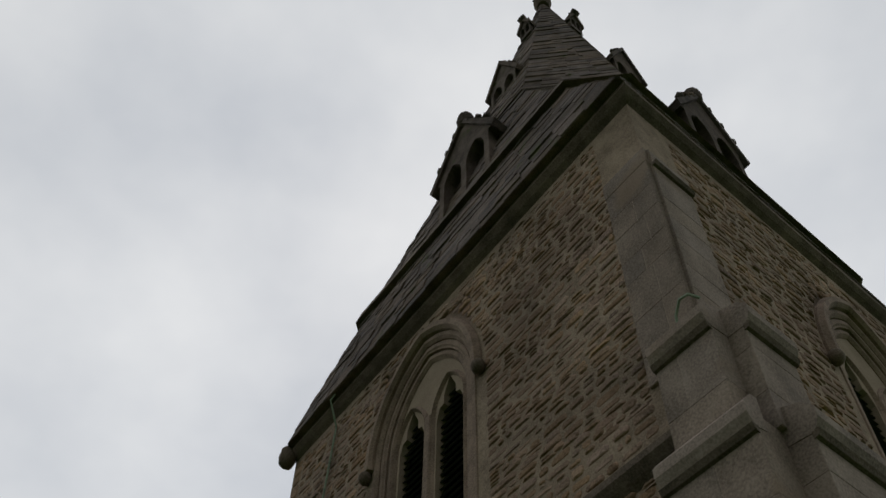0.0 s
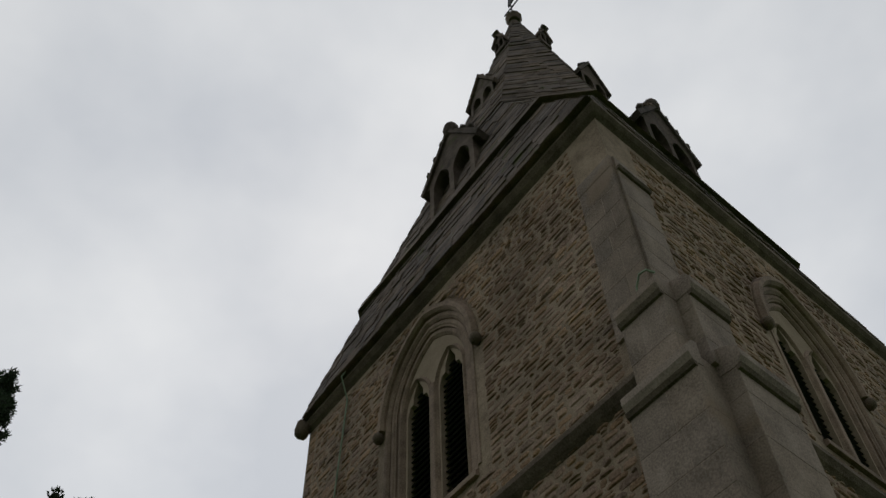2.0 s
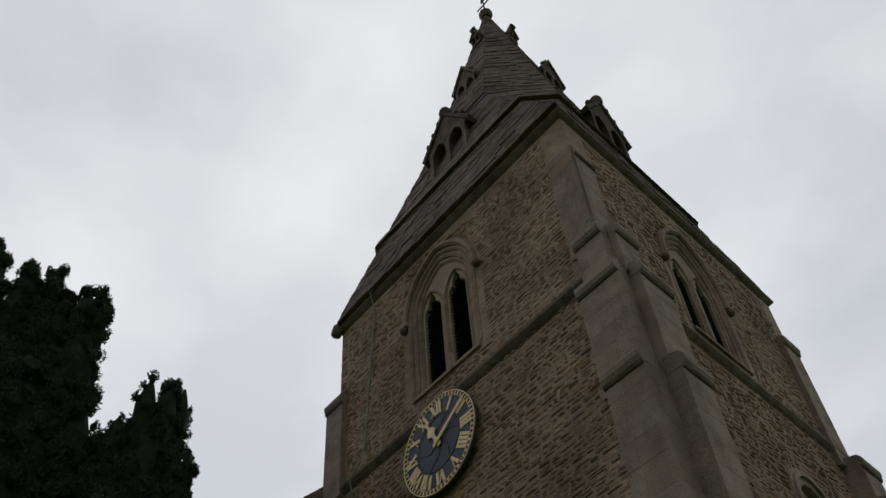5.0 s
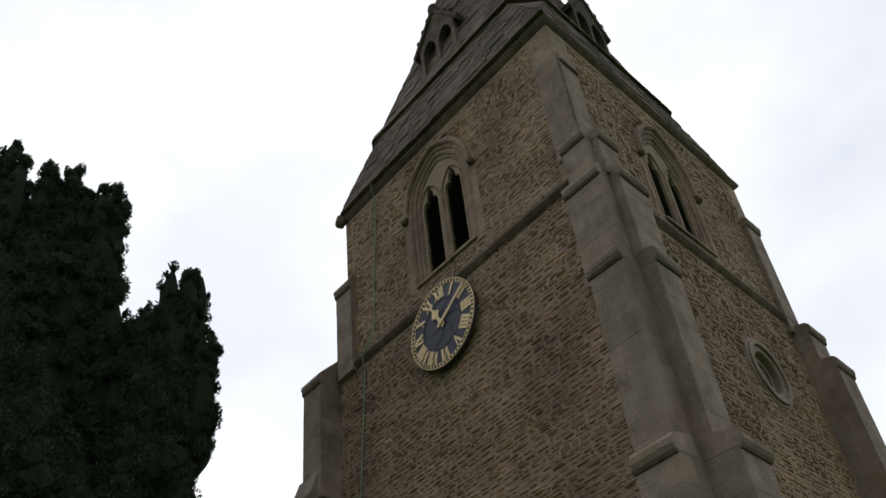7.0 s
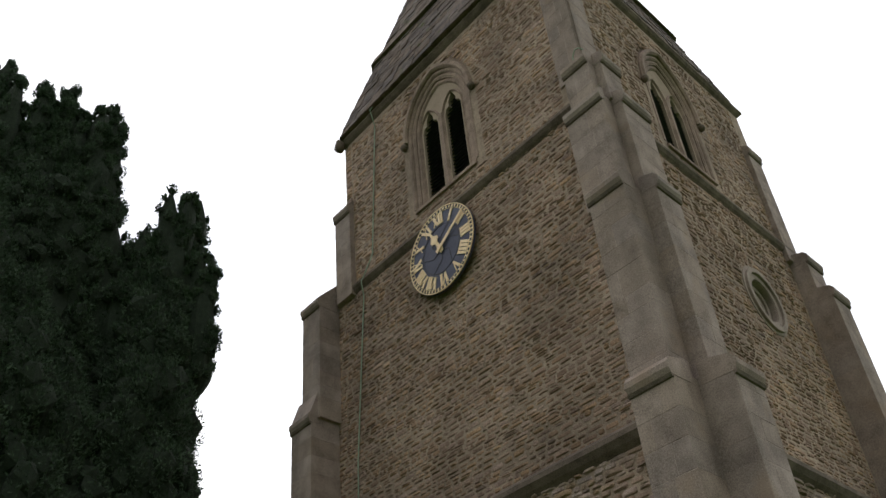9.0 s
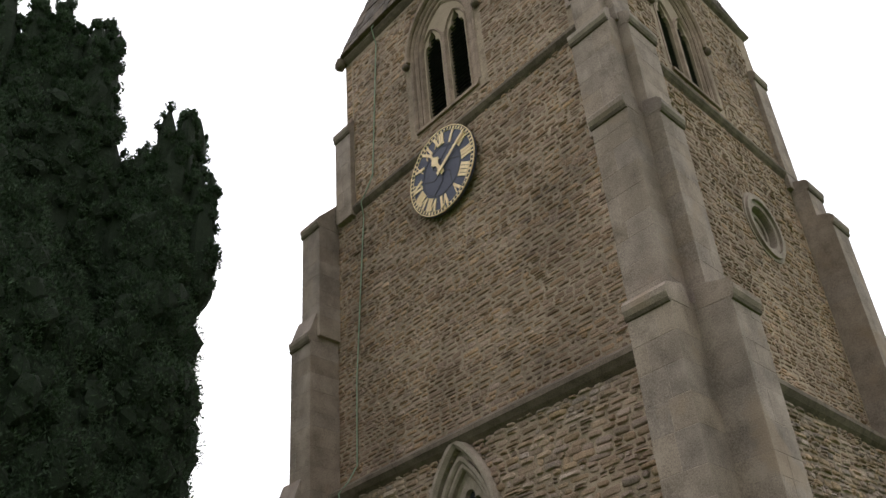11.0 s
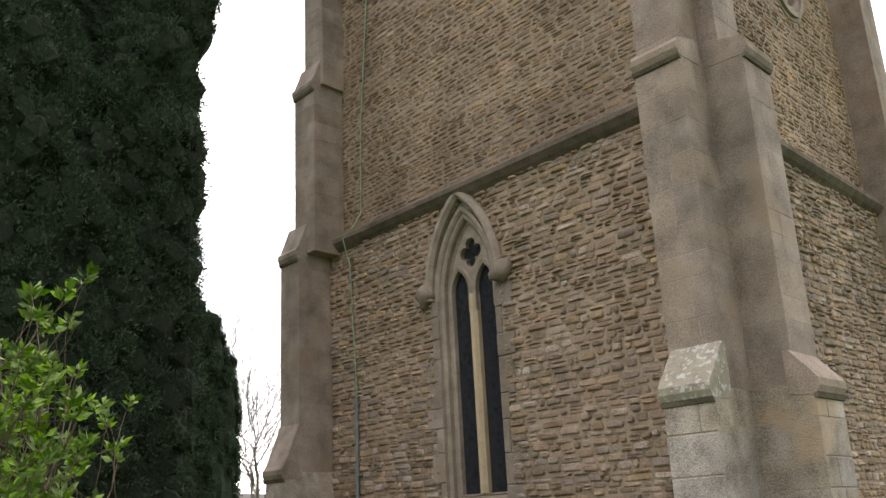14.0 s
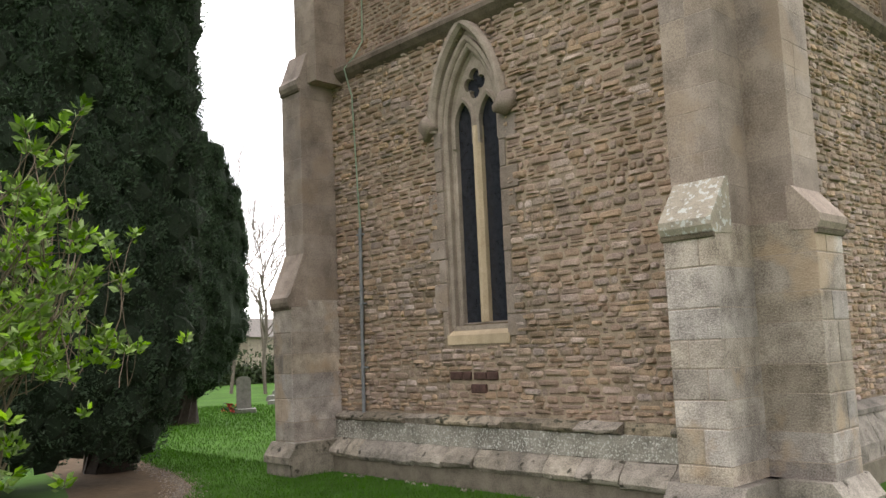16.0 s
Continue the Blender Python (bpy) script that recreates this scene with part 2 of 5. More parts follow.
def plate(bm, face, outer, holes, d0, d1):
    """A plate with holes through it, between two depths."""
    rings = [outer] + holes
    tmp = bmesh.new()
    es = []
    for r in rings:
        vs = [tmp.verts.new((u, v, 0)) for u, v in r]
        es += [tmp.edges.new((vs[i], vs[(i + 1) % len(vs)])) for i in range(len(vs))]
    bmesh.ops.triangle_fill(tmp, use_beauty=True, use_dissolve=False, edges=es)
    tris = [[(v.co.x, v.co.y) for v in f.verts] for f in tmp.faces]
    tmp.free()
    for d in (d0, d1):
        seen = {}
        for t in tris:
            vs = []
            for p in t:
                k = (round(p[0], 5), round(p[1], 5))
                if k not in seen:
                    seen[k] = bm.verts.new(face.at(*p, d))
                vs.append(seen[k])
            try:
                bm.faces.new(vs)
            except ValueError:
                pass
    for r in rings:
        a = [bm.verts.new(face.at(*p, d0)) for p in r]
        b = [bm.verts.new(face.at(*p, d1)) for p in r]
        for i in range(len(r)):
            j = (i + 1) % len(r)
            bm.faces.new((a[i], a[j], b[j], b[i]))
    bmesh.ops.remove_doubles(bm, verts=bm.verts, dist=0.0005)


def sweep(bm, face, path, profile):
    """Runs a profile of (outward, depth) points along an open path on a wall."""
    rings = []
    for i, p in enumerate(path):
        a, b = path[max(i - 1, 0)], path[min(i + 1, len(path) - 1)]
        t = Vector((b[0] - a[0], b[1] - a[1])).normalized()
        nrm = Vector((-t.y, t.x))
        rings.append([bm.verts.new(face.at(p[0] + nrm.x * o, p[1] + nrm.y * o, d)) for o, d in profile])
    k = len(profile)
    for r, s in zip(rings, rings[1:]):
        for i in range(k):
            bm.faces.new((r[i], r[(i + 1) % k], s[(i + 1) % k], s[i]))
    bm.faces.new(rings[0][::-1])
    bm.faces.new(rings[-1])


def tube(pts, radius, sides=6, taper=1.0):
    vs, fs = [], []
    n = len(pts)
    for i, p in enumerate(pts):
        p = Vector(p)
        t = (Vector(pts[min(i + 1, n - 1)]) - Vector(pts[max(i - 1, 0)])).normalized()
        q = t.to_track_quat("Z", "Y")
        r = radius * (1 + (taper - 1) * i / max(1, n - 1))
        for k in range(sides):
            a = 2 * math.pi * k / sides
            vs.append(tuple(p + q @ Vector((r * math.cos(a), r * math.sin(a), 0))))
    for i in range(n - 1):
        for k in range(sides):
            a, b = i * sides + k, i * sides + (k + 1) % sides
            fs.append((a, b, b + sides, a + sides))
    fs.append(tuple(range(sides))[::-1])
    fs.append(tuple(range((n - 1) * sides, n * sides)))
    return vs, fs


def join(lists):
    vs, fs = [], []
    for v, f in lists:
        o = len(vs)
        vs += v
        fs += [tuple(i + o for i in g) for g in f]
    return vs, fs


# ---- ground ----
GZ = -0.40
bm = bmesh.new()
bmesh.ops.create_grid(bm, x_segments=2, y_segments=2, size=900)
for v in bm.verts:
    v.co.z = GZ
tagged(part("ground", bm, GRASS_G), "mown green churchyard lawn", "lawn", kind="structure")

# ---- tower ----
LEFT = (-0.60, -0.35, 0.12)
RIGHT = (6.62, 6.50, 6.50)
FRONT = (-0.12, 0.0, 0.0)
BACK = 6.60
ZS = (GZ - 0.3, 6.05, 11.55, 15.6)
tower = thing("church_tower", "weathered limestone church tower with a broach spire", "church tower")
F1, F2, F3 = Face("front", FRONT[0]), Face("front", FRONT[1]), Face("front", FRONT[2])
E1, E2, E3 = Face("east", RIGHT[0]), Face("east", RIGHT[1]), Face("east", RIGHT[2])


def panel(bm, face, u0, u1, v0, v1, holes, depth):
    plate(bm, face, [(u0, v0), (u1, v0), (u1, v1), (u0, v1)], [[(a, c), (b, c), (b, d), (a, d)] for a, b, c, d in holes], 0, -depth)


LW = dict(c=2.77, u0=2.06, u1=3.48, z0=1.60, spring=4.55, top=5.98)
BW = dict(c=3.14, u0=2.20, u1=4.08, z0=12.12, spring=13.93, top=15.22)
SW = dict(c=3.10, u0=2.20, u1=4.00, z0=11.95, spring=13.52, top=14.88)
RD = dict(c=4.22, z=9.50)
CK = dict(c=2.98, z=10.76, r=0.83)
HOLES = {
    (0, "front"): [(LW["u0"] + 0.1, LW["u1"] - 0.1, LW["z0"], LW["top"])],
    (2, "front"): [(BW["u0"] + 0.1, BW["u1"] - 0.1, BW["z0"], BW["top"])],
    (2, "east"): [(SW["u0"] + 0.1, SW["u1"] - 0.1, SW["z0"], SW["top"])],
    (1, "east"): [(RD["c"] - 0.42, RD["c"] + 0.42, RD["z"] - 0.42, RD["z"] + 0.42)],
}
walls = {}
for i in range(3):
    for side in ("front", "east"):
        bm = bmesh.new()
        f = ((F1, F2, F3), (E1, E2, E3))[side == "east"][i]
        if side == "front":
            panel(bm, f, LEFT[i], RIGHT[i], ZS[i], ZS[i + 1], HOLES.get((i, side), []), 0.8)
        else:
            panel(bm, f, FRONT[i] + 0.8, BACK, ZS[i], ZS[i + 1], HOLES.get((i, side), []), 0.8)
        walls[i, side] = part("wall", bm, MORTAR, tower, "coursed rubble limestone wall with worn joints")
for i in range(3):
    bm = bmesh.new()
    box(bm, LEFT[i], LEFT[i] + 0.8, FRONT[i] + 0.8, BACK, ZS[i], ZS[i + 1])
    part("wall", bm, MORTAR, tower, "plain rubble side wall")
    bm = bmesh.new()
    box(bm, LEFT[i] + 0.8, RIGHT[i] - 0.8, BACK - 0.8, BACK, ZS[i], ZS[i + 1])
    part("wall", bm, MORTAR, tower, "plain rubble back wall")
bm = bmesh.new()
box(bm, LEFT[0] + 0.8, RIGHT[0] - 0.8, 0.7, BACK - 0.8, 11.2, 11.4)
part("floor", bm, MORTAR, tower)

# ---- string courses, cornice ----
def course(name, z, over, i, mat_, h=0.26, label=""):
    bm = bmesh.new()
    x0, x1, y0, y1 = LEFT[i], RIGHT[i], FRONT[i], BACK
    prof = ((0, -h * 0.55), (over * 0.55, -h * 0.35), (over, -h * 0.1), (over, h * 0.12), (0, h * 0.5))
    rings = []
    for o, dz in prof:
        rings.append([bm.verts.new(p) for p in ((x0 - o, y0 - o, z + dz), (x1 + o, y0 - o, z + dz), (x1 + o, y1 + o, z + dz), (x0 - o, y1 + o, z + dz))])
    for a, b in zip(rings, rings[1:]):
        for k in range(4):
            bm.faces.new((a[k], a[(k + 1) % 4], b[(k + 1) % 4], b[k]))
    bm.faces.new(rings[0][::-1])
    bm.faces.new(rings[-1])
    return part(name, bm, mat_, tower, label)


course("string_course", 6.08, 0.15, 0, COURSE, 0.30, "dark weathered projecting string course")
course("string_course", 11.55, 0.10, 1, COURSE, 0.24, "dark weathered projecting string course")
course("cornice", 15.56, 0.11, 2, COURSE, 0.24, "moulded stone cornice below the spire")

boss = bmesh.new()
bmesh.ops.create_icosphere(boss, subdivisions=2, radius=0.14, matrix=Matrix.Translation((0.06, -0.12, 15.48)) @ Matrix.Diagonal((1, 0.9, 1.15, 1)))
for v in boss.verts:
    v.co += 0.06 * noise.noise_vector(v.co * 6)
part("corner_boss", boss, COURSE, tower, "worn carved stone boss at the end of the cornice", True)

# ---- spire ----
CX, CY = 3.36, 3.05
EAVE, RING, FULL, APEX = 15.60, 17.5, 20.6, 29.35


def oct_at(z, chamfer=None):
    """The eight corners of the spire at a height; chamfer: how far the corner is cut."""
    h = 3.24 * (APEX - z) / (APEX - EAVE)
    c = h * (1 - math.tan(radians(22.5))) if chamfer is None else chamfer
    return [(CX + sx, CY + sy, z) for sx, sy in ((-h + c, -h), (h - c, -h), (h, -h + c), (h, h - c), (h - c, h), (-h + c, h), (-h, h - c), (-h, -h + c))]


def spire_stones():
    """Thin courses of stone laid over the eight faces of the spire."""
    r_ = random.Random(9)
    vs, fs = [], []
    cuts = [(EAVE, 0.04), (RING, 0.58), (FULL, None), (APEX - 0.3, None)]
    for (za, ca), (zb, cb) in zip(cuts, cuts[1:]):
        A, B = oct_at(za, ca), oct_at(zb, cb)
        n = max(1, round((zb - za) / 0.17))
        for k in range(8):
            if k in (4, 5, 6):
                continue
            P = [Vector(A[k]), Vector(A[(k + 1) % 8]), Vector(B[(k + 1) % 8]), Vector(B[k])]
            nrm = (P[1] - P[0] + (P[2] - P[3])).cross(P[3] - P[0]).normalized()
            for i in range(n):
                l0, r0 = P[0].lerp(P[3], i / n), P[1].lerp(P[2], i / n)
                l1, r1 = P[0].lerp(P[3], (i + 1) / n), P[1].lerp(P[2], (i + 1) / n)
                m = max(1, round((r0 - l0).length / 0.36))
                cutsu = [0] + sorted((j + r_.uniform(-0.3, 0.3)) / m for j in range(1, m)) + [1]
                for a, b in zip(cutsu, cutsu[1:]):
                    g = 0.002 / max(0.1, (r0 - l0).length)
                    d = r_.uniform(0.004, 0.030)
                    q = [l0.lerp(r0, a + g), l0.lerp(r0, b - g), l1.lerp(r1, b - g), l1.lerp(r1, a + g)]
                    up = (q[3] - q[0]).normalized() * 0.008
                    o = len(vs)
                    vs += [tuple(p) for p in q] + [tuple(p + nrm * d + (up if i_ < 2 else -up)) for i_, p in enumerate(q)]
                    fs += [(o + 4, o + 5, o + 6, o + 7)] + [(o + i_, o + (i_ + 1) % 4, o + 4 + (i_ + 1) % 4, o + 4 + i_) for i_ in range(4)]
    return vs, fs


spire = part("spire", bmesh.new(), SPIRE, tower, "dark stone broach spire with lucarnes")
bm = bmesh.new()
levels = [(EAVE, 0.04), (RING, 0.58), (FULL, None), (APEX - 0.25, None)]
rings = [[bm.verts.new(p) for p in oct_at(z, c)] for z, c in levels]
for a, b in zip(rings, rings[1:]):
    for k in range(8):
        bm.faces.new((a[k], a[(k + 1) % 8], b[(k + 1) % 8], b[k]))
bm.faces.new(rings[0][::-1])
bm.faces.new(rings[-1])
bmesh.ops.recalc_face_normals(bm, faces=bm.faces)
bm.to_mesh(spire.data)
bm.free()
bm = bmesh.new()
lo, hi = oct_at(RING - 0.07, 0.56), oct_at(RING + 0.08, 0.60)
def grow(p, s):
    return (CX + (p[0] - CX) * s, CY + (p[1] - CY) * s, p[2])
r4 = [[bm.verts.new(grow(p, s)) for p in src] for src, s in ((lo, 1.0), (lo, 1.035), (hi, 1.035), (hi, 1.0))]
for a, b in zip(r4, r4[1:]):
    for k in range(8):
        bm.faces.new((a[k], a[(k + 1) % 8], b[(k + 1) % 8], b[k]))
tagged(raw("facing", *spire_stones(), SPIRE, spire), kind="stuff")
upper = bmesh.new()
lo2, hi2 = oct_at(FULL - 0.04), oct_at(FULL + 0.05)
r5 = [[upper.verts.new(grow(p, s_)) for p in src] for src, s_ in ((lo2, 1.0), (lo2, 1.022), (hi2, 1.022), (hi2, 1.0))]
for a, b in zip(r5, r5[1:]):
    for k in range(8):
        upper.faces.new((a[k], a[(k + 1) % 8], b[(k + 1) % 8], b[k]))
part("band", upper, COURSE, spire, "thin roll moulding round the spire")
part("band", bm, COURSE, spire, "projecting dark stone band")


def lucarne(z0, z1, half, out, sides, name="lucarne"):
    """A gabled dormer on each listed side of the spire."""
    for k in sides:
        bm = bmesh.new()
        h0 = 3.24 * (APEX - z0) / (APEX - EAVE)
        h1 = 3.24 * (APEX - z1) / (APEX - EAVE)
        front = -(h0 + out)
        spring = z0 + (z1 - z0) * 0.60
        rot = Matrix.Rotation(radians(90 * k), 4, "Z")
        place = lambda u, v, d=0.0: tuple(rot @ Vector((u, d, v)) + Vector((CX, CY, 0)))
        fc = Face("front", 0)
        fc.at = lambda u, v, d=0.0: place(u, v, -d)
        outer = [(-half, z0), (half, z0), (half, spring), (half * 1.15, spring), (0, z1), (-half * 1.15, spring), (-half, spring)]
        w = half * 0.36
        holes = [[(c - w, z0 + 0.12)] + pointed(c, w, spring - w * 1.0, w * 1.7, 5) + [(c + w, z0 + 0.12)] for c in (-half * 0.46, half * 0.46)]
        plate(bm, fc, outer, holes, -front, -front - 0.28)
        for s in (-1, 1):
            prism(bm, [(-front - 0.28, z0), (h1 - 0.2, z0), (h1 - 0.2, z1 - 0.3), (-front - 0.28, spring)],
                  lambda a, v, s=s: place(s * half, v, -a), lambda a, v, s=s: place(s * (half - 0.18), v, -a))
            prism(bm, [(s * half * 1.25, spring - 0.12), (0, z1), (0, z1 + 0.14), (s * half * 1.35, spring - 0.02)],
                  lambda u, v: place(u, v, front - 0.05), lambda u, v: place(u, v, -(h1 - 0.3)))
        top = Matrix.Translation(place(0, z1 + half * 0.22, front + 0.06))
        if half > 0.5:
            bmesh.ops.create_icosphere(bm, subdivisions=2, radius=half * 0.27, matrix=top @ Matrix.Diagonal((1, 1, 1.45, 1)))
        elif half > 0.3:
            bmesh.ops.create_cone(bm, segments=7, radius1=half * 0.26, radius2=half * 0.10, depth=half * 0.75, cap_ends=True, matrix=top)
        else:
            bmesh.ops.create_cone(bm, segments=6, radius1=0.085, radius2=0.11, depth=0.34, cap_ends=True, matrix=top @ rot @ Matrix.Rotation(radians(62), 4, "X"))
        part(name, bm, SPIRE, spire, "gabled two-light stone lucarne")
        for s in (-1, 1):
            for q in (0.25, 0.5, 0.75):
                crocket = bmesh.new()
                bmesh.ops.create_icosphere(crocket, subdivisions=1, radius=half * 0.13, matrix=Matrix.Translation(place(s * half * 1.3 * (1 - q), spring + (z1 - spring) * q + 0.12, front)))
                part("crocket", crocket, SPIRE, spire)
        # dark sheet added behind the two lights to stand for their shaded depth
        back = bmesh.new()
        prism(back, [(-half * 0.85, z0 + 0.1), (half * 0.85, z0 + 0.1), (half * 0.85, spring), (0, z1 - 0.25), (-half * 0.85, spring)],
              lambda u, v: place(u, v, front + 0.55), lambda u, v: place(u, v, front + 0.6))
        part("opening", back, LOUVRE, spire)


lucarne(17.6, 20.08, 0.60, -0.12, (0, 1, 2, 3))
lucarne(21.6, 23.5, 0.36, -0.15, (0, 1, 2, 3))
lucarne(26.1, 26.85, 0.17, 0.06, (0, 1, 2, 3))
bm = bmesh.new()
bmesh.ops.create_cone(bm, segments=10, radius1=0.17, radius2=0.24, depth=0.22, cap_ends=True, matrix=Matrix.Translation((CX, CY, 29.12)))
bmesh.ops.create_cone(bm, segments=10, radius1=0.22, radius2=0.10, depth=0.34, cap_ends=True, matrix=Matrix.Translation((CX, CY, 29.38)))
part("finial", bm, SPIRE, spire, "stone finial")
bm = bmesh.new()
bmesh.ops.create_cone(bm, segments=6, radius1=0.03, radius2=0.015, depth=1.5, cap_ends=True, matrix=Matrix.Translation((CX, CY, 30.12)))
box(bm, CX - 0.3, CX + 0.3, CY - 0.015, CY + 0.015, 29.97, 30.02)
prism(bm, [(-0.10, 30.22), (0.16, 30.32), (0.20, 30.62), (0.02, 30.87), (-0.06, 30.52)], lambda u, v: (CX + u, CY - 0.02, v), lambda u, v: (CX + u, CY + 0.02, v))
part("weather_vane", bm, LEAD, spire, "thin iron weather vane")

# ---- buttresses ----
BRICK = material("dark_red_brick", (0.045, 0.025, 0.02), (0.11, 0.06, 0.048), 12, 0.9, 0.5)
COREJOINT = material("pale_lime_joint", (0.21, 0.165, 0.132), (0.41, 0.325, 0.267), 9, 0.95, 0.3)
rng = random.Random(5)


def buttress(stages, place, back, label, steep=False):
    """stages: (u0, u1, reach, z0, drip, material); place(u, reach, z) gives the world point."""
    body = part("buttress", bmesh.new(), COREJOINT, tower, label)
    for k, (u0, u1, p, z0, drip, mat_) in enumerate(stages):
        core = bmesh.new()
        prism(core, [(u0 + 0.006, z0), (u1 - 0.006, z0), (u1 - 0.006, drip), (u0 + 0.006, drip)],
              lambda u, v: place(u, p - (0.007 if mat_ is ASHLAR_LOW else 0.003), v), lambda u, v: place(u, back + 0.01, v))
        if k:
            part("stage", core, COREJOINT, body)
        else:
            body.data = mesh_of(core, COREJOINT, "core")
        z = z0
        while z < drip - 0.02:
            h = rng.uniform(0.24, 0.42)
            if drip - z - h < 0.2:
                h = drip - z
            cut = u0 + (u1 - u0) * rng.uniform(0.3, 0.7)
            split = [(u0, cut), (cut, u1)] if rng.random() < 0.55 else [(u0, u1)]
            for a, b in split:
                j = [rng.uniform(-0.0015, 0.0015) for _ in range(4)]
                vs, (e, g) = [], (0.008, 0.0045) if mat_ is ASHLAR_LOW else (0.004, 0.0018)
                for uu, vv, ins in ((a, z, 1), (b, z, 1), (b, z + h, 1), (a, z + h, 1)):
                    su = 1 if uu == a else -1
                    sv = 1 if vv == z else -1
                    vs.append((uu + su * g, p - e, vv + sv * g, su, sv))
                q = [place(u, back, v) for u, _, v, _, _ in vs] + [place(u, d, v) for u, d, v, _, _ in vs]
                q += [place(u + su * e, p + jj, v + sv * e) for (u, d, v, su, sv), jj in zip(vs, j)]
                fs = [(8, 9, 10, 11)]
                for i in range(4):
                    n = (i + 1) % 4
                    fs += [(i, n, 4 + n, 4 + i), (4 + i, 4 + n, 8 + n, 8 + i)]
                raw("ashlar_block", q, fs, mat_, body)
            z += h
        # sloped weathering with a drip
        nu0, nu1, np_ = (stages[k + 1][0], stages[k + 1][1], stages[k + 1][2]) if k + 1 < len(stages) else (u0, u1, back)
        rise = (p - np_) * 1.25 + 0.08 if k == 0 else 0.14 + 0.15 * (p - np_)
        if steep:
            rise = min(0.9, (p - np_) * 1.9 + 0.22)
        cap = bmesh.new()
        o = 0.06 if p > 0.07 else 0.008
        inn = max(back, np_ - 0.06)
        ring = [(inn, drip - 0.10), (p - 0.01, drip - 0.12), (p + o * 0.5, drip - 0.10), (p + o, drip - 0.04), (p + o, drip + 0.03), (p, drip + 0.10), (np_ - 0.005, drip + rise), (inn, drip + rise)]
        prism(cap, ring, lambda r, v: place(u0 - 0.003, r, v), lambda r, v: place(u1 + 0.003, r, v))
        part("weathering", cap, LICHEN if mat_ is ASHLAR_LOW and place is front_place and u0 > 0 else ASHLAR, body, "sloping moulded weathering with a drip")
        if p < 0.05:
            continue
        # small lip below the drip, coloured dark to draw the drip's shadow line
        shadow_lip = bmesh.new()
        prism(shadow_lip, [(p - 0.01, drip - 0.16), (p + 0.025, drip - 0.15), (p + 0.045, drip - 0.112), (p - 0.01, drip - 0.112)], lambda r, v: place(u0 - 0.004, r, v), lambda r, v: place(u1 + 0.004, r, v))
        part("drip", shadow_lip, COURSE, body)
    return body


front_place = lambda u, r, z: (u, -r, z)
east_place = lambda u, r, z: (6.5 + r, u, z)
H1, H2, H3, H4, H5 = 2.55, 6.22, 9.30, 11.15, 12.08
buttress([(6.48, 7.06, 1.15, GZ, H1, ASHLAR_LOW), (6.44, 7.05, 0.85, H1, H2, ASHLAR), (6.29, 6.90, 0.49, H2, H3, ASHLAR),
          (6.10, 6.81, 0.25, H3, H4, ASHLAR), (6.22, 6.71, 0.21, H4, H5, ASHLAR), (6.02, 6.53, 0.03, H5, 14.45, ASHLAR)],
         front_place, -0.3, "stepped ashlar corner buttress")
buttress([(-0.38, 0.30, 1.22, GZ, H1, ASHLAR_LOW), (-0.31, 0.34, 1.02, H1, H2, ASHLAR), (-0.06, 0.54, 0.65, H2, H3, ASHLAR),
          (0.03, 0.76, 0.48, H3, H4, ASHLAR), (-0.03, 0.48, 0.35, H4, H5, ASHLAR), (0.012, 0.52, 0.06, H5, 14.42, ASHLAR)],
         east_place, -0.3, "stepped ashlar corner buttress")
buttress([(-1.12, -0.56, 1.10, GZ, 2.32, ASHLAR_LOW), (-1.12, -0.56, 0.82, 2.32, 5.88, ASHLAR), (-0.92, -0.30, 0.65, 5.88, 8.95, ASHLAR),
          (-0.80, -0.22, 0.50, 8.95, 11.40, ASHLAR)], front_place, -0.3, "stepped ashlar corner buttress", True)
buttress([(-0.16, 0.35, 0.12, 11.40, 13.55, ASHLAR)], front_place, -0.2, "shallow ashlar pilaster buttress")
buttress([(6.25, 6.95, 1.0, GZ, H1, ASHLAR), (6.25, 6.95, 0.75, H1, 5.9, ASHLAR), (6.25, 6.95, 0.55, 5.9, 10.3, ASHLAR),
          (6.25, 6.92, 0.33, 10.3, 11.2, ASHLAR), (6.1, 6.66, 0.10, 11.2, 14.1, ASHLAR)], east_place, -0.3, "stepped ashlar corner buttress")

# ---- plinth ----
plinth = part("plinth", bmesh.new(), DARKBASE, tower, "worn chamfered plinth above damp foundation stones")
bm = bmesh.new()
box(bm, LEFT[0] - 0.02, 6.5, -0.40, 0.2, GZ - 0.2, -0.12)
box(bm, 6.4, 7.0, 0.5, BACK, GZ - 0.2, -0.12)
plinth.data = mesh_of(bm, DARKBASE, "plinth")


def rough(ring, x0, x1, amp, seed):
    """A worn stone: a profile run along the wall with an uneven, chipped surface."""
    bm = bmesh.new()
    n = max(3, round((x1 - x0) / 0.07))
    rows = []
    for i in range(n + 1):
        x = x0 + (x1 - x0) * i / n
        row = []
        for k, (r, v) in enumerate(ring):
            if r > 0:
                q = Vector((x * 5.0 + seed, r * 5, v * 5))
                a = amp * (noise.noise(q) + 0.6 * noise.noise(q * 2.7))
                r, v = r + a, v + 0.6 * amp * noise.noise(q + Vector((9, 3, 1)))
                if i in (0, n):
                    r -= 0.012
            row.append(bm.verts.new((x, -r, v)))
        rows.append(row)
    m = len(ring)
    for a, b in zip(rows, rows[1:]):
        for k in range(m):
            bm.faces.new((a[k], a[(k + 1) % m], b[(k + 1) % m], b[k]))
    bm.faces.new(rows[0][::-1])
    bm.faces.new(rows[-1])
    return bm


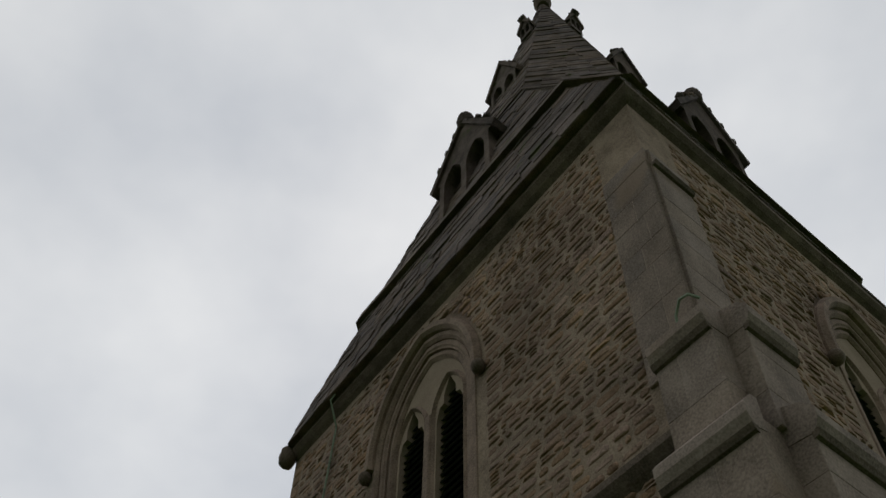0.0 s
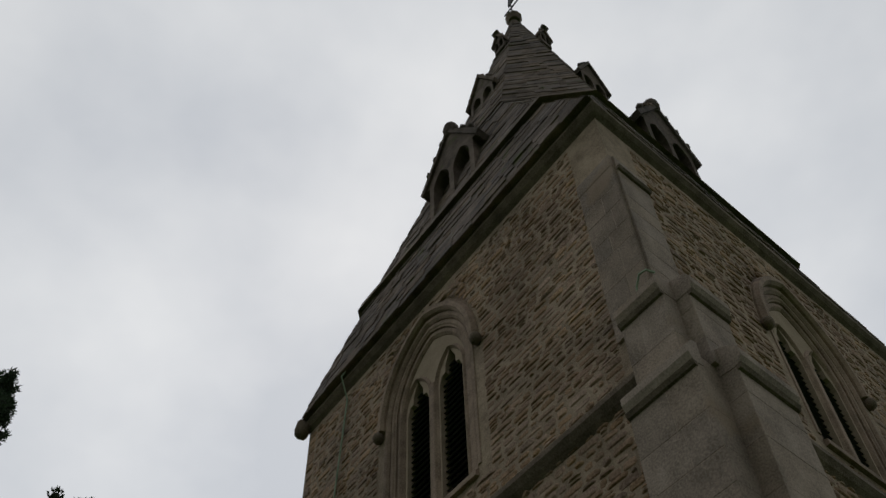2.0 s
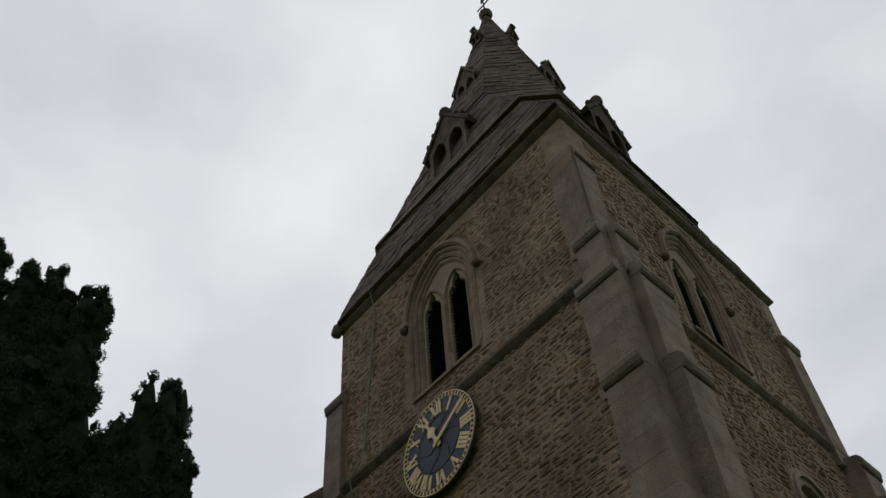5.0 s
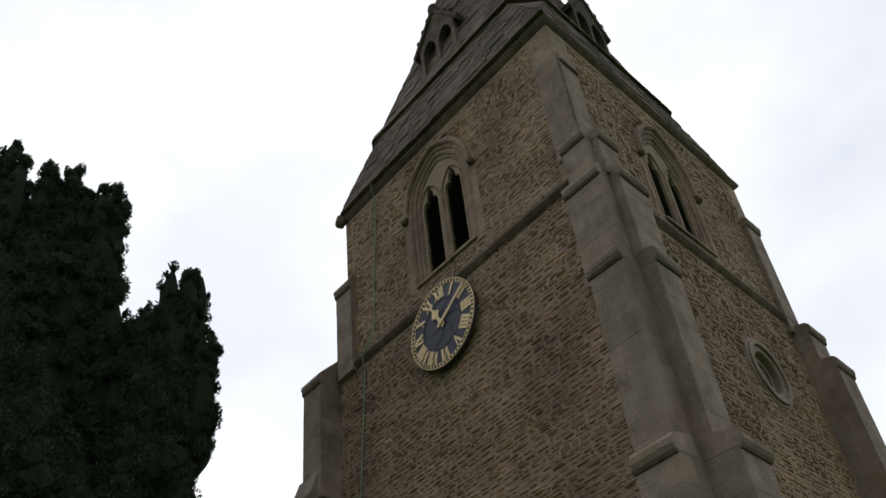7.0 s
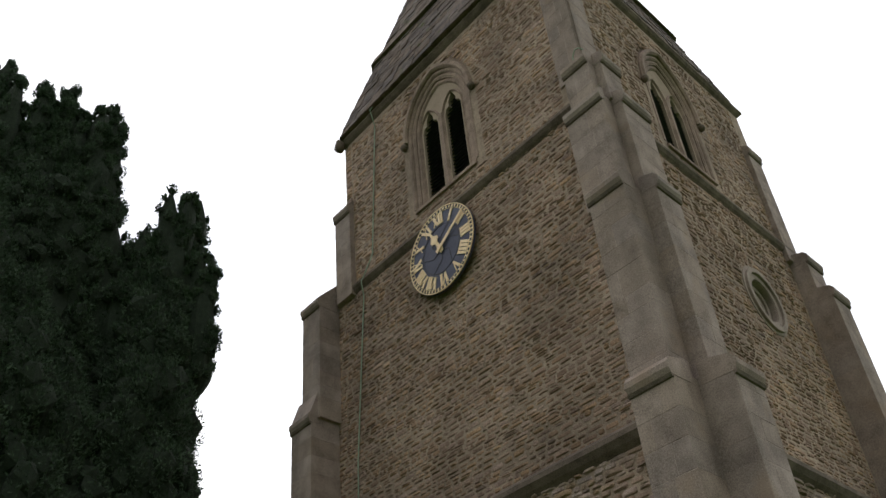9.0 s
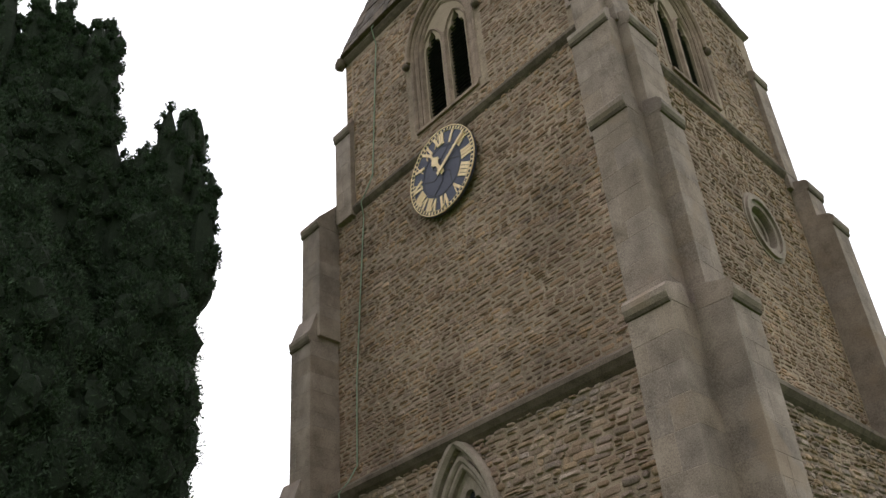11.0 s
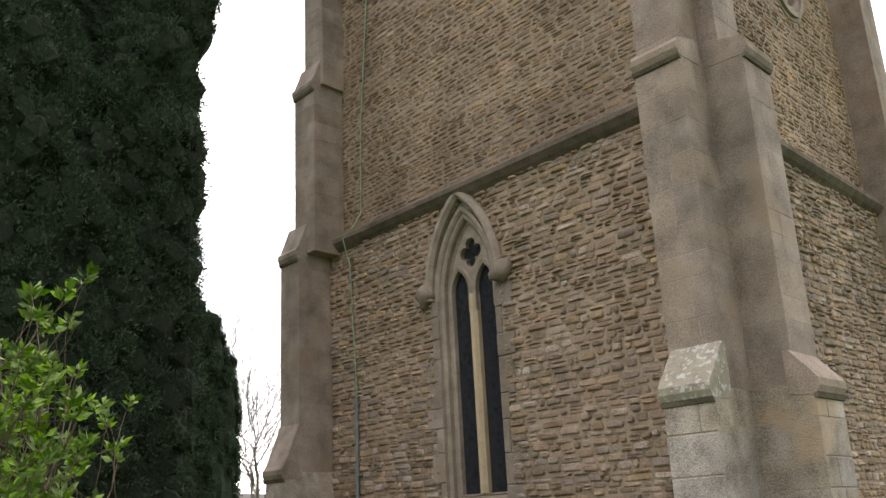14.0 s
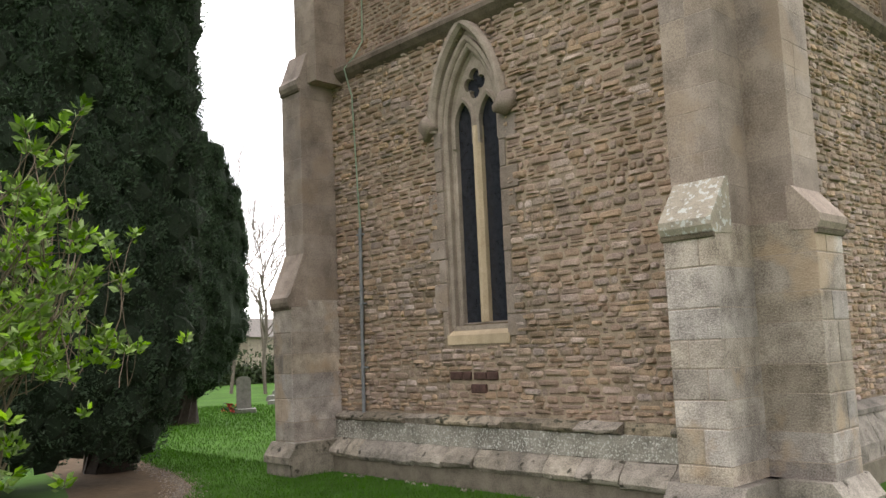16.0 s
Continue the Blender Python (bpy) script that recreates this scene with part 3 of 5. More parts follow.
x = LEFT[0]
while x < 6.5:
    x1 = min(x + rng.uniform(0.35, 0.8), 6.55)
    e0, e1 = rng.uniform(-0.04, 0.03), rng.uniform(-0.03, 0.03)
    ring = [(-0.2, -0.17), (0.37 + e0, -0.17 + e1), (0.45 + e0, -0.14 + e1), (0.48 + e0, -0.09 + e1), (0.455 + e0, -0.03), (0.39, 0.03), (0.33, 0.08), (0.29, 0.12), (-0.2, 0.14)]
    part("plinth_stone", rough(ring, x + 0.004, x1 - 0.004, 0.028, 3.0), PLINTH, plinth)
    x = x1
x = LEFT[0]
while x < 6.5:
    x1 = min(x + rng.uniform(0.7, 1.3), 6.55)
    part("plinth_band", rough([(-0.2, 0.13), (0.285, 0.125), (0.275, 0.2), (0.268, 0.3), (0.26, 0.395), (-0.2, 0.40)], x + 0.001, x1 - 0.001, 0.016, 5.0), BAND, plinth)
    x = x1
x = LEFT[0]
while x < 6.5:
    x1 = min(x + rng.uniform(0.3, 0.8), 6.55)
    e1 = rng.uniform(-0.07, 0.03)
    broken = 4.9 < x < 5.6
    ring = [(-0.2, 0.385), (0.24, 0.39), (0.315 + e1, 0.425), (0.325 + e1, 0.455), (0.28, 0.485), (0.17, 0.53), (-0.2, 0.56)]
    if broken:
        ring = [(min(r, 0.19), v) for r, v in ring]
    part("plinth_ledge", rough(ring, x + 0.003, x1 - 0.003, 0.034, 8.0), LEDGE, plinth)
    x = x1
for z0, z1, o in ((-0.15, 0.42, 0.35), (0.42, 0.56, 0.22)):
    y = 0.5
    while y < BACK:
        y1 = min(y + rng.uniform(0.6, 1.0), BACK)
        bm = bmesh.new()
        prism(bm, [(-0.2, z0), (o + 0.1, z0), (o + 0.1, z0 + (z1 - z0) * 0.4), (o - 0.06, z1), (-0.2, z1)], lambda r, v: (6.5 + r, y + 0.005, v), lambda r, v: (6.5 + r, y1 - 0.005, v))
        part("plinth_stone", bm, PLINTH, plinth)
        y = y1
for ux0, ux1, reach in ((-1.12, -0.56, 1.10), (6.48, 7.06, 1.15)):
    bm = bmesh.new()
    prism(bm, [(0.2, GZ), (reach + 0.10, GZ), (reach + 0.10, -0.22), (reach + 0.16, -0.20), (reach + 0.16, -0.10), (reach + 0.002, 0.10), (0.2, 0.10)],
          lambda r, v: (ux0 - 0.12, -r, v), lambda r, v: (ux1 + (0.10 if ux0 < 0 else 0.14), -r, v))
    part("plinth_stone", bm, PLINTH, plinth)
bm = bmesh.new()
prism(bm, [(0.0, GZ), (1.34, GZ), (1.34, -0.22), (1.38, -0.10), (1.223, 0.10), (0.0, 0.10)], lambda r, v: (6.5 + r, -0.50, v), lambda r, v: (6.5 + r, 0.42, v))
part("plinth_stone", bm, PLINTH, plinth)


# ---- windows ----
def strokes(name, face, path, profile, mat_, parent, label=""):
    bm = bmesh.new()
    sweep(bm, face, path, profile)
    return part(name, bm, mat_, parent, label)


def jambed(w, half, rise, z0=None, n=14):
    z = w["z0"] if z0 is None else z0
    return [(w["c"] - half, z)] + pointed(w["c"], half, w["spring"], rise, n) + [(w["c"] + half, z)]


# lower two-light window with a quatrefoil
win = part("window", bmesh.new(), MOULD, tower, "tall two-light pointed window with quatrefoil tracery and leaded glass")
bm = bmesh.new()
c = LW["c"]
outer = [(LW["u0"] + 0.1, LW["z0"]), (LW["u1"] - 0.1, LW["z0"]), (LW["u1"] - 0.1, LW["top"]), (LW["u0"] + 0.1, LW["top"])]
plate(bm, F1, outer, [jambed(LW, 0.545, 1.16, LW["z0"] + 0.16)], -0.055, -0.30)
win.data = mesh_of(bm, MOULD, "surround")
for o, half, rise, d0, d1 in ((0, 0.58, 1.20, -0.10, 0.012), (1, 0.52, 1.10, -0.20, -0.035), (2, 0.47, 1.02, -0.28, -0.14)):
    strokes("jamb_order", F1, jambed(LW, half, rise, LW["z0"] + 0.12)[::-1], ((0, d0), (0.0, d1 - 0.03), (-0.03, d1), (-0.085, d1), (-0.085, d0)), MOULD, win)
hood = [(c - 0.66, 4.55)] + pointed(c, 0.66, 4.62, 1.33, 14) + [(c + 0.66, 4.55)]
strokes("hood_mould", F1, hood[::-1], ((0, -0.05), (0, 0.06), (-0.05, 0.115), (-0.11, 0.115), (-0.14, 0.05), (-0.14, -0.05)), MOULD, win, "projecting hood mould")
for s in (-1, 1):
    bm = bmesh.new()
    bmesh.ops.create_icosphere(bm, subdivisions=2, radius=0.15, matrix=Matrix.Translation(F1.at(c + s * 0.81, 4.66, 0.07)) @ Matrix.Diagonal((1.15, 0.9, 1.05, 1)))
    for v in bm.verts:
        v.co += 0.085 * noise.noise_vector(v.co * 6)
    part("label_stop", bm, ASHLAR, win, "worn carved stone label stop", True)
bm = bmesh.new()
light = 0.185
holes = [[(c + s * 0.255 - light, LW["z0"] + 0.20)] + pointed(c + s * 0.255, light, 4.62, 0.34, 8) + [(c + s * 0.255 + light, LW["z0"] + 0.20)] for s in (-1, 1)]
quat = []
for k in range(4):
    a0 = radians(90 * k)
    for j in range(9):
        a = a0 + radians(-112 + 224 * j / 8)
        quat.append((c + 0.118 * math.cos(a0) + 0.102 * math.cos(a), 5.17 + 0.118 * math.sin(a0) + 0.102 * math.sin(a)))
plate(bm, F1, jambed(LW, 0.49, 1.045, LW["z0"] + 0.18), holes + [quat], -0.16, -0.27)
part("tracery", bm, MOULD, win, "pierced stone tracery")
for s in (-1, 1):
    strokes("light_arch", F1, ([(c + s * 0.255 - light - 0.02, 4.3)] + pointed(c + s * 0.255, light + 0.02, 4.62, 0.36, 8) + [(c + s * 0.255 + light + 0.02, 4.3)])[::-1], ((0.03, -0.2), (0.03, -0.14), (-0.02, -0.12), (-0.05, -0.16), (-0.05, -0.2)), MOULD, win)
bm = bmesh.new()
prism(bm, [(c - 0.075, -0.26), (c - 0.075, -0.16), (c - 0.03, -0.105), (c + 0.03, -0.105), (c + 0.075, -0.16), (c + 0.075, -0.26)], lambda u, d: F1.at(u, 1.80, d), lambda u, d: F1.at(u, 4.55, d))
part("mullion", bm, NEWSTONE, win, "pale new stone mullion")
bm = bmesh.new()
prism(bm, [(-0.3, 1.50), (0.025, 1.50), (0.025, 1.63), (0.0, 1.66), (-0.24, 1.80), (-0.3, 1.80)], lambda d, v: F1.at(c - 0.62, v, d), lambda d, v: F1.at(c + 0.62, v, d))
part("sill", bm, NEWSTONE, win, "pale sloping stone sill")
for s in (-1, 1):
    bm = bmesh.new()
    box(bm, c + s * 0.255 - 0.21, c + s * 0.255 + 0.21, F1.plane + 0.235, F1.plane + 0.243, 1.75, 5.0)
    part("pane", bm, GLASS, win)
bm = bmesh.new()
box(bm, c - 0.3, c + 0.3, F1.plane + 0.247, F1.plane + 0.255, 4.9, 5.6)
part("pane", bm, GLASS, win)
# long and short jamb stones
for s in (-1, 1):
    z = LW["z0"] - 0.02
    while z < 4.5:
        h = rng.uniform(0.26, 0.52)
        w = rng.choice((0.06, 0.10, 0.22, 0.28)) + 0.02
        bm = bmesh.new()
        a, b = c + s * 0.585, c + s * (0.62 + w)
        box(bm, min(a, b), max(a, b), F1.plane - 0.022 - rng.uniform(0, 0.01), F1.plane + 0.15, z + 0.006, min(z + h, 4.55) - 0.006, 0.012)
        part("jamb_stone", bm, ASHLAR, win)
        z += h


def belfry(face, w, name, slats):
    win = part("window", bmesh.new(), BELMOULD, tower, "louvred two-light belfry window under a pointed arch")
    c = w["c"]
    bm = bmesh.new()
    half = (w["u1"] - w["u0"]) / 2 - 0.1
    rise = w["top"] - w["spring"] - 0.22
    outer = [(w["u0"] + 0.1, w["z0"]), (w["u1"] - 0.1, w["z0"]), (w["u1"] - 0.1, w["top"]), (w["u0"] + 0.1, w["top"])]
    plate(bm, face, outer, [jambed(w, half - 0.12, rise - 0.1, w["z0"] + 0.05)], -0.037, -0.2)
    win.data = mesh_of(bm, BELMOULD, "surround")
    for hh, rr, d0, d1 in ((half - 0.02, rise, -0.2, 0.015), (half - 0.11, rise - 0.10, -0.3, -0.02), (half - 0.20, rise - 0.2, -0.4, -0.06)):
        strokes("jamb_order", face, jambed(w, hh, rr, w["z0"] + 0.05)[::-1], ((0, d0), (0, d1 - 0.03), (-0.03, d1), (-0.075, d1), (-0.10, d1 - 0.05), (-0.10, d0)), BELMOULD, win)
    hp = [(c - half - 0.05, w["spring"] - 0.05)] + pointed(c, half + 0.05, w["spring"], rise + 0.1, 14) + [(c + half + 0.05, w["spring"] - 0.05)]
    strokes("hood_mould", face, hp[::-1], ((0, -0.05), (0, 0.05), (-0.03, 0.09), (-0.09, 0.09), (-0.12, 0.03), (-0.12, -0.05)), BELMOULD, win, "projecting hood mould")
    for s in (-1, 1):
        bm = bmesh.new()
        bmesh.ops.create_icosphere(bm, subdivisions=2, radius=0.08, matrix=Matrix.Translation(face.at(c + s * (half + 0.16), w["spring"] - 0.1, 0.05)))
        part("label_stop", bm, COURSE, win, "", True)
    bm = bmesh.new()
    lw, off = 0.225, 0.335
    base = w["z0"] + 0.10
    sp = w["spring"] - 0.02
    lights = []
    for s in (-1, 1):
        u = c + s * off
        lights.append([(u - lw, base), (u - lw, sp), (u - lw + 0.05, sp + 0.12), (u - lw + 0.12, sp + 0.14), (u - 0.10, sp + 0.26), (u - 0.045, sp + 0.36), (u, sp + 0.46),
                       (u + 0.045, sp + 0.36), (u + 0.10, sp + 0.26), (u + lw - 0.12, sp + 0.14), (u + lw - 0.05, sp + 0.12), (u + lw, sp), (u + lw, base)])
    plate(bm, face, jambed(w, half - 0.13, rise - 0.12, w["z0"] + 0.06), lights, -0.10, -0.22)
    part("tracery", bm, TYMP, win, "plain stone tympanum over trefoiled lights")
    for s in (-1, 1):
        u = c + s * off
        strokes("light_arch", face, ([(u - lw - 0.03, base)] + pointed(u, lw + 0.03, sp, 0.44, 8) + [(u + lw + 0.03, base)])[::-1], ((0.0, -0.2), (0.0, -0.10), (-0.025, -0.06), (-0.06, -0.09), (-0.06, -0.2)), BELMOULD, win)
    bm = bmesh.new()
    prism(bm, [(c - 0.09, -0.25), (c - 0.09, -0.10), (c - 0.04, -0.05), (c + 0.04, -0.05), (c + 0.09, -0.10), (c + 0.09, -0.25)], lambda u, d: face.at(u, base, d), lambda u, d: face.at(u, sp + 0.1, d))
    part("mullion", bm, BELMOULD, win)
    for s in (-1, 1):
        u = c + s * off
        for k in range(slats):
            z = base - 0.06 + (sp + 0.42 - base) * k / slats
            bm = bmesh.new()
            prism(bm, [(-0.175, z), (-0.15, z), (-0.33, z + 0.19), (-0.355, z + 0.19)], lambda d, v: face.at(u - lw - 0.03, v, d), lambda d, v: face.at(u + lw + 0.03, v, d))
            part("louvre_slat", bm, LOUVRE, win)
    # flat dark sheet added behind the slats in place of the unlit inside
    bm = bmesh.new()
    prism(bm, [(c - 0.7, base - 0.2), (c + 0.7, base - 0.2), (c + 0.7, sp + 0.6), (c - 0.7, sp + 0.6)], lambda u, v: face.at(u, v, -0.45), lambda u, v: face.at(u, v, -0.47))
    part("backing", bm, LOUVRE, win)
    bm = bmesh.new()
    prism(bm, [(-0.4, w["z0"] - 0.08), (0.05, w["z0"] - 0.08), (0.05, w["z0"] - 0.02), (-0.3, w["z0"] + 0.12), (-0.4, w["z0"] + 0.12)], lambda d, v: face.at(c - half, v, d), lambda d, v: face.at(c + half, v, d))
    part("sill", bm, BELMOULD, win)


belfry(F3, BW, "front", 25)
belfry(E3, SW, "east", 24)

# round window on the side
rd = part("round_window", bmesh.new(), MOULD, tower, "small round window with moulded stone rings")


def circle(cu, cv, r, n=28):
    return [(cu + r * math.cos(2 * math.pi * k / n), cv + r * math.sin(2 * math.pi * k / n)) for k in range(n)]


bm = bmesh.new()
plate(bm, E2, circle(RD["c"], RD["z"], 0.66), [circle(RD["c"], RD["z"], 0.40)], 0.02, -0.34)
rd.data = mesh_of(bm, MOULD, "round_window")
for r, d in ((0.60, 0.07), (0.48, 0.0), (0.37, -0.1)):
    bm = bmesh.new()
    plate(bm, E2, circle(RD["c"], RD["z"], r), [circle(RD["c"], RD["z"], r - 0.09)], d, d - 0.2)
    part("ring", bm, MOULD, rd)
bm = bmesh.new()
quat = []
for k in range(4):
    a0 = radians(90 * k)
    for j in range(9):
        a = a0 + radians(-112 + 224 * j / 8)
        quat.append((RD["c"] + 0.13 * math.cos(a0) + 0.10 * math.cos(a), RD["z"] + 0.13 * math.sin(a0) + 0.10 * math.sin(a)))
plate(bm, E2, circle(RD["c"], RD["z"], 0.36), [quat], -0.14, -0.24)
part("tracery", bm, MOULD, rd)
bm = bmesh.new()
prism(bm, circle(RD["c"], RD["z"], 0.40), lambda u, v: E2.at(u, v, -0.27), lambda u, v: E2.at(u, v, -0.28))
part("pane", bm, GLASS, rd)

# dark bricks let into the wall below the window
for k, (bx, bz, bw, bh) in enumerate(((2.18, 1.02, 0.24, 0.11), (2.44, 1.015, 0.16, 0.115), (2.66, 1.02, 0.24, 0.10), (2.92, 1.015, 0.20, 0.11), (2.60, 0.84, 0.30, 0.12))):
    bm = bmesh.new()
    box(bm, bx, bx + bw, F1.plane - 0.04, F1.plane + 0.1, bz, bz + bh, 0.012)
    part("dark_brick", bm, BRICK, walls[0, "front"], "dark red-brown brick patch")

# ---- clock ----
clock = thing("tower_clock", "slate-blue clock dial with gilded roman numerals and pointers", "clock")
CF = Face("front", -0.10)


def cpos(r, deg):
    a = radians(90 - deg)
    return (CK["c"] + r * math.cos(a), CK["z"] + r * math.sin(a))


R0 = CK["r"]
bm = bmesh.new()
prism(bm, circle(CK["c"], CK["z"], R0, 64), lambda u, v: CF.at(u, v, 0.0), lambda u, v: CF.at(u, v, 0.05))
part("dial", bm, DIAL, clock, "slate-blue round dial")
bm = bmesh.new()
for k in range(6):
    u, v = cpos(R0 * 0.0, 0), cpos(R0 * 0.56, 30 + 60 * k)
    w, x_ = cpos(R0 * 0.28, 60 * k), cpos(R0 * 0.56, 60 * k + 30)
    for p, q in ((u, w), (w, v)):
        t = Vector((q[0] - p[0], q[1] - p[1])).normalized() * 0.006
        prism(bm, [(p[0] - t.y, p[1] + t.x), (q[0] - t.y, q[1] + t.x), (q[0] + t.y, q[1] - t.x), (p[0] + t.y, p[1] - t.x)], lambda u, v: CF.at(u, v, 0.05), lambda u, v: CF.at(u, v, 0.056))
plate(bm, CF, circle(CK["c"], CK["z"], R0 * 0.575, 48), [circle(CK["c"], CK["z"], R0 * 0.56, 48)], 0.05, 0.056)
part("dial_bars", bm, LEAD, clock, "thin dark glazing bars")
for r0, r1 in ((0.982, 1.0), (0.897, 0.905)):
    bm = bmesh.new()
    plate(bm, CF, circle(CK["c"], CK["z"], R0 * r1, 72), [circle(CK["c"], CK["z"], R0 * r0, 72)], 0.046 if r1 > 0.95 else 0.05, 0.068 if r1 > 0.95 else 0.06)
    part("rim", bm, GOLD, clock, "gilded rim")


def bar(bm, p, q, w0, w1, d0=0.05, d1=0.064):
    t = Vector((q[0] - p[0], q[1] - p[1])).normalized()
    n = Vector((-t.y, t.x))
    prism(bm, [(p[0] + n.x * w0, p[1] + n.y * w0), (q[0] + n.x * w1, q[1] + n.y * w1), (q[0] - n.x * w1, q[1] - n.y * w1), (p[0] - n.x * w0, p[1] - n.y * w0)],
          lambda u, v: CF.at(u, v, d0), lambda u, v: CF.at(u, v, d1))


bm = bmesh.new()
plate(bm, CF, circle(CK["c"], CK["z"], R0 * 0.981, 72), [circle(CK["c"], CK["z"], R0 * 0.906, 72)], 0.046, 0.056)
part("minute_ring", bm, LEAD, clock, "black minute ring")
for k in range(60):
    bm = bmesh.new()
    w = 0.014 if k % 5 else 0.020
    bar(bm, cpos(R0 * 0.912, 6 * k), cpos(R0 * 0.968, 6 * k), w, w)
    part("minute_mark", bm, GOLD, clock)
NUM = ("XII", "I", "II", "III", "IIII", "V", "VI", "VII", "VIII", "IX", "X", "XI")
WID = {"I": 0.065, "V": 0.125, "X": 0.125}
for h, text in enumerate(NUM):
    bm = bmesh.new()
    ang = 30 * h
    total = sum(WID[ch] for ch in text)
    s = -total / 2
    up = Vector((math.cos(radians(90 - ang)), math.sin(radians(90 - ang))))
    right = Vector((up.y, -up.x))
    mid = Vector((CK["c"], CK["z"]))

    def loc(x_, y_):
        p = mid + up * y_ + right * x_
        return (p.x, p.y)
    lo_, hi_ = R0 * 0.62, R0 * 0.875
    for ch in text:
        a, b = s + 0.012, s + WID[ch] - 0.012
        m = (a + b) / 2
        if ch == "I":
            bar(bm, loc(m, lo_), loc(m, hi_), 0.025, 0.025)
            for y_ in (lo_, hi_):
                bar(bm, loc(m - 0.03, y_), loc(m + 0.03, y_), 0.008, 0.008)
        elif ch == "V":
            bar(bm, loc(m, lo_), loc(a, hi_), 0.020, 0.028)
            bar(bm, loc(m, lo_), loc(b, hi_), 0.008, 0.010)
        else:
            bar(bm, loc(b, lo_), loc(a, hi_), 0.027, 0.027)
            bar(bm, loc(a, lo_), loc(b, hi_), 0.009, 0.009)
        s += WID[ch]
    part("numeral", bm, GOLD, clock)
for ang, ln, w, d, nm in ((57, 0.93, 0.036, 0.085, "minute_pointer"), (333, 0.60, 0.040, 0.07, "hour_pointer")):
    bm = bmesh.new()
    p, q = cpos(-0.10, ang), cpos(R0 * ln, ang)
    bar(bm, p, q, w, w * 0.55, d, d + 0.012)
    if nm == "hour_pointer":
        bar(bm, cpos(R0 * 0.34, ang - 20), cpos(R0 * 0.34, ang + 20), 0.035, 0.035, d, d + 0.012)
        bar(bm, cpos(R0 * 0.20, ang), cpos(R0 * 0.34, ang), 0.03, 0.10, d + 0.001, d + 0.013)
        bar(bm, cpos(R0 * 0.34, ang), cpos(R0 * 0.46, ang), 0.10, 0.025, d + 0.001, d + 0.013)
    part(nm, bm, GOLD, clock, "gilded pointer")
bm = bmesh.new()
prism(bm, circle(CK["c"], CK["z"], 0.05), lambda u, v: CF.at(u, v, 0.05), lambda u, v: CF.at(u, v, 0.11))
part("hub", bm, GOLD, clock)
bm = bmesh.new()
box(bm, CK["c"] - 0.3, CK["c"] + 0.3, -0.10, 0.05, CK["z"] - 0.3, CK["z"] + 0.3)
part("mount", bm, LEAD, clock)

# ---- lightning conductor and pipe on the wall ----
cable = raw("conductor_cable", *tube([(1.55, 0.45, 17.2), (1.38, -0.10, 15.75), (1.30, -0.20, 15.5), (1.24, -0.035, 15.2), (0.95, -0.035, 12.0), (0.86, -0.15, 11.6), (0.70, -0.15, 11.45), (0.62, -0.035, 11.2), (0.27, -0.035, 8.0), (0.22, -0.035, 6.5), (0.20, -0.22, 6.2), (0.02, -0.29, 6.05), (0.05, -0.165, 5.6), (0.13, -0.165, 4.0), (0.17, -0.165, 3.4)], 0.014, 5), CABLE)
tagged(cable, "thin green copper cable running down the wall", "cable")
pipe = thing("downpipe", "slim grey conduit pipe fixed to the rubble wall", "pipe")
raw("tube", *tube([(0.17, -0.175, 3.42), (0.11, -0.175, 0.5)], 0.03, 8), PIPE, pipe)
for z in (3.3, 2.2, 1.2):
    bm = bmesh.new()
    box(bm, 0.08, 0.23, -0.19, -0.13, z, z + 0.03)
    part("bracket", bm, PIPE, pipe)

hook = raw("cable_hook", *tube([(6.40, -0.07, 12.28), (6.42, -0.09, 12.40), (6.50, -0.12, 12.47), (6.58, -0.12, 12.45), (6.63, -0.07, 12.40)], 0.012, 5), CABLE)
tagged(hook, "small bent green copper hook above the buttress", "hook")

# ---- yews ----
def sprigs(n, sampler, size, rnd, up=0.7):
    """Many small pointed leaf sprays; sampler gives a place and an outward way."""
    vs, fs = [], []
    for _ in range(n):
        p, o = sampler()
        d = Vector((o.x * 0.6 + rnd.gauss(0, 0.45), o.y * 0.6 + rnd.gauss(0, 0.45), up * 0.6 + o.z * 0.5 + rnd.gauss(0, 0.35))).normalized()
        s = d.cross(Vector((rnd.gauss(0, 1), rnd.gauss(0, 1), rnd.gauss(0, 1)))).normalized()
        L = size * rnd.uniform(0.6, 1.5)
        w = L * rnd.uniform(0.18, 0.30)
        k = len(vs)
        b = d.cross(s) * L * 0.12
        vs += [tuple(p - d * L * 0.3), tuple(p + s * w + d * L * 0.2 + b), tuple(p + d * L), tuple(p - s * w + d * L * 0.2 + b)]
        fs.append((k, k + 1, k + 2, k + 3))
    return vs, fs


def lobe_core(lobe, k=0.90, seg=16, rows=22):
    x, y, z0, z1, r = lobe
    pts, fs = [], []
    for i in range(rows):
        t = i / (rows - 1)
        rr = r * k * lobe_shape(t, lobe)
        for j in range(seg):
            a = 2 * math.pi * j / seg
            q = rr * (1 + 0.34 * noise.noise(Vector((x * 3 + 1.6 * math.cos(a), y * 3 + 1.6 * math.sin(a), (z0 + (z1 - z0) * t) * 1.3))))
            pts.append((x + q * math.cos(a), y + q * math.sin(a), z0 + (z1 - z0) * t * 0.98))
    for i in range(rows - 1):
        for j in range(seg):
            a, b = i * seg + j, i * seg + (j + 1) % seg
            fs.append((a, b, b + seg, a + seg))
    fs.append(tuple(range(seg))[::-1])
    return pts, fs


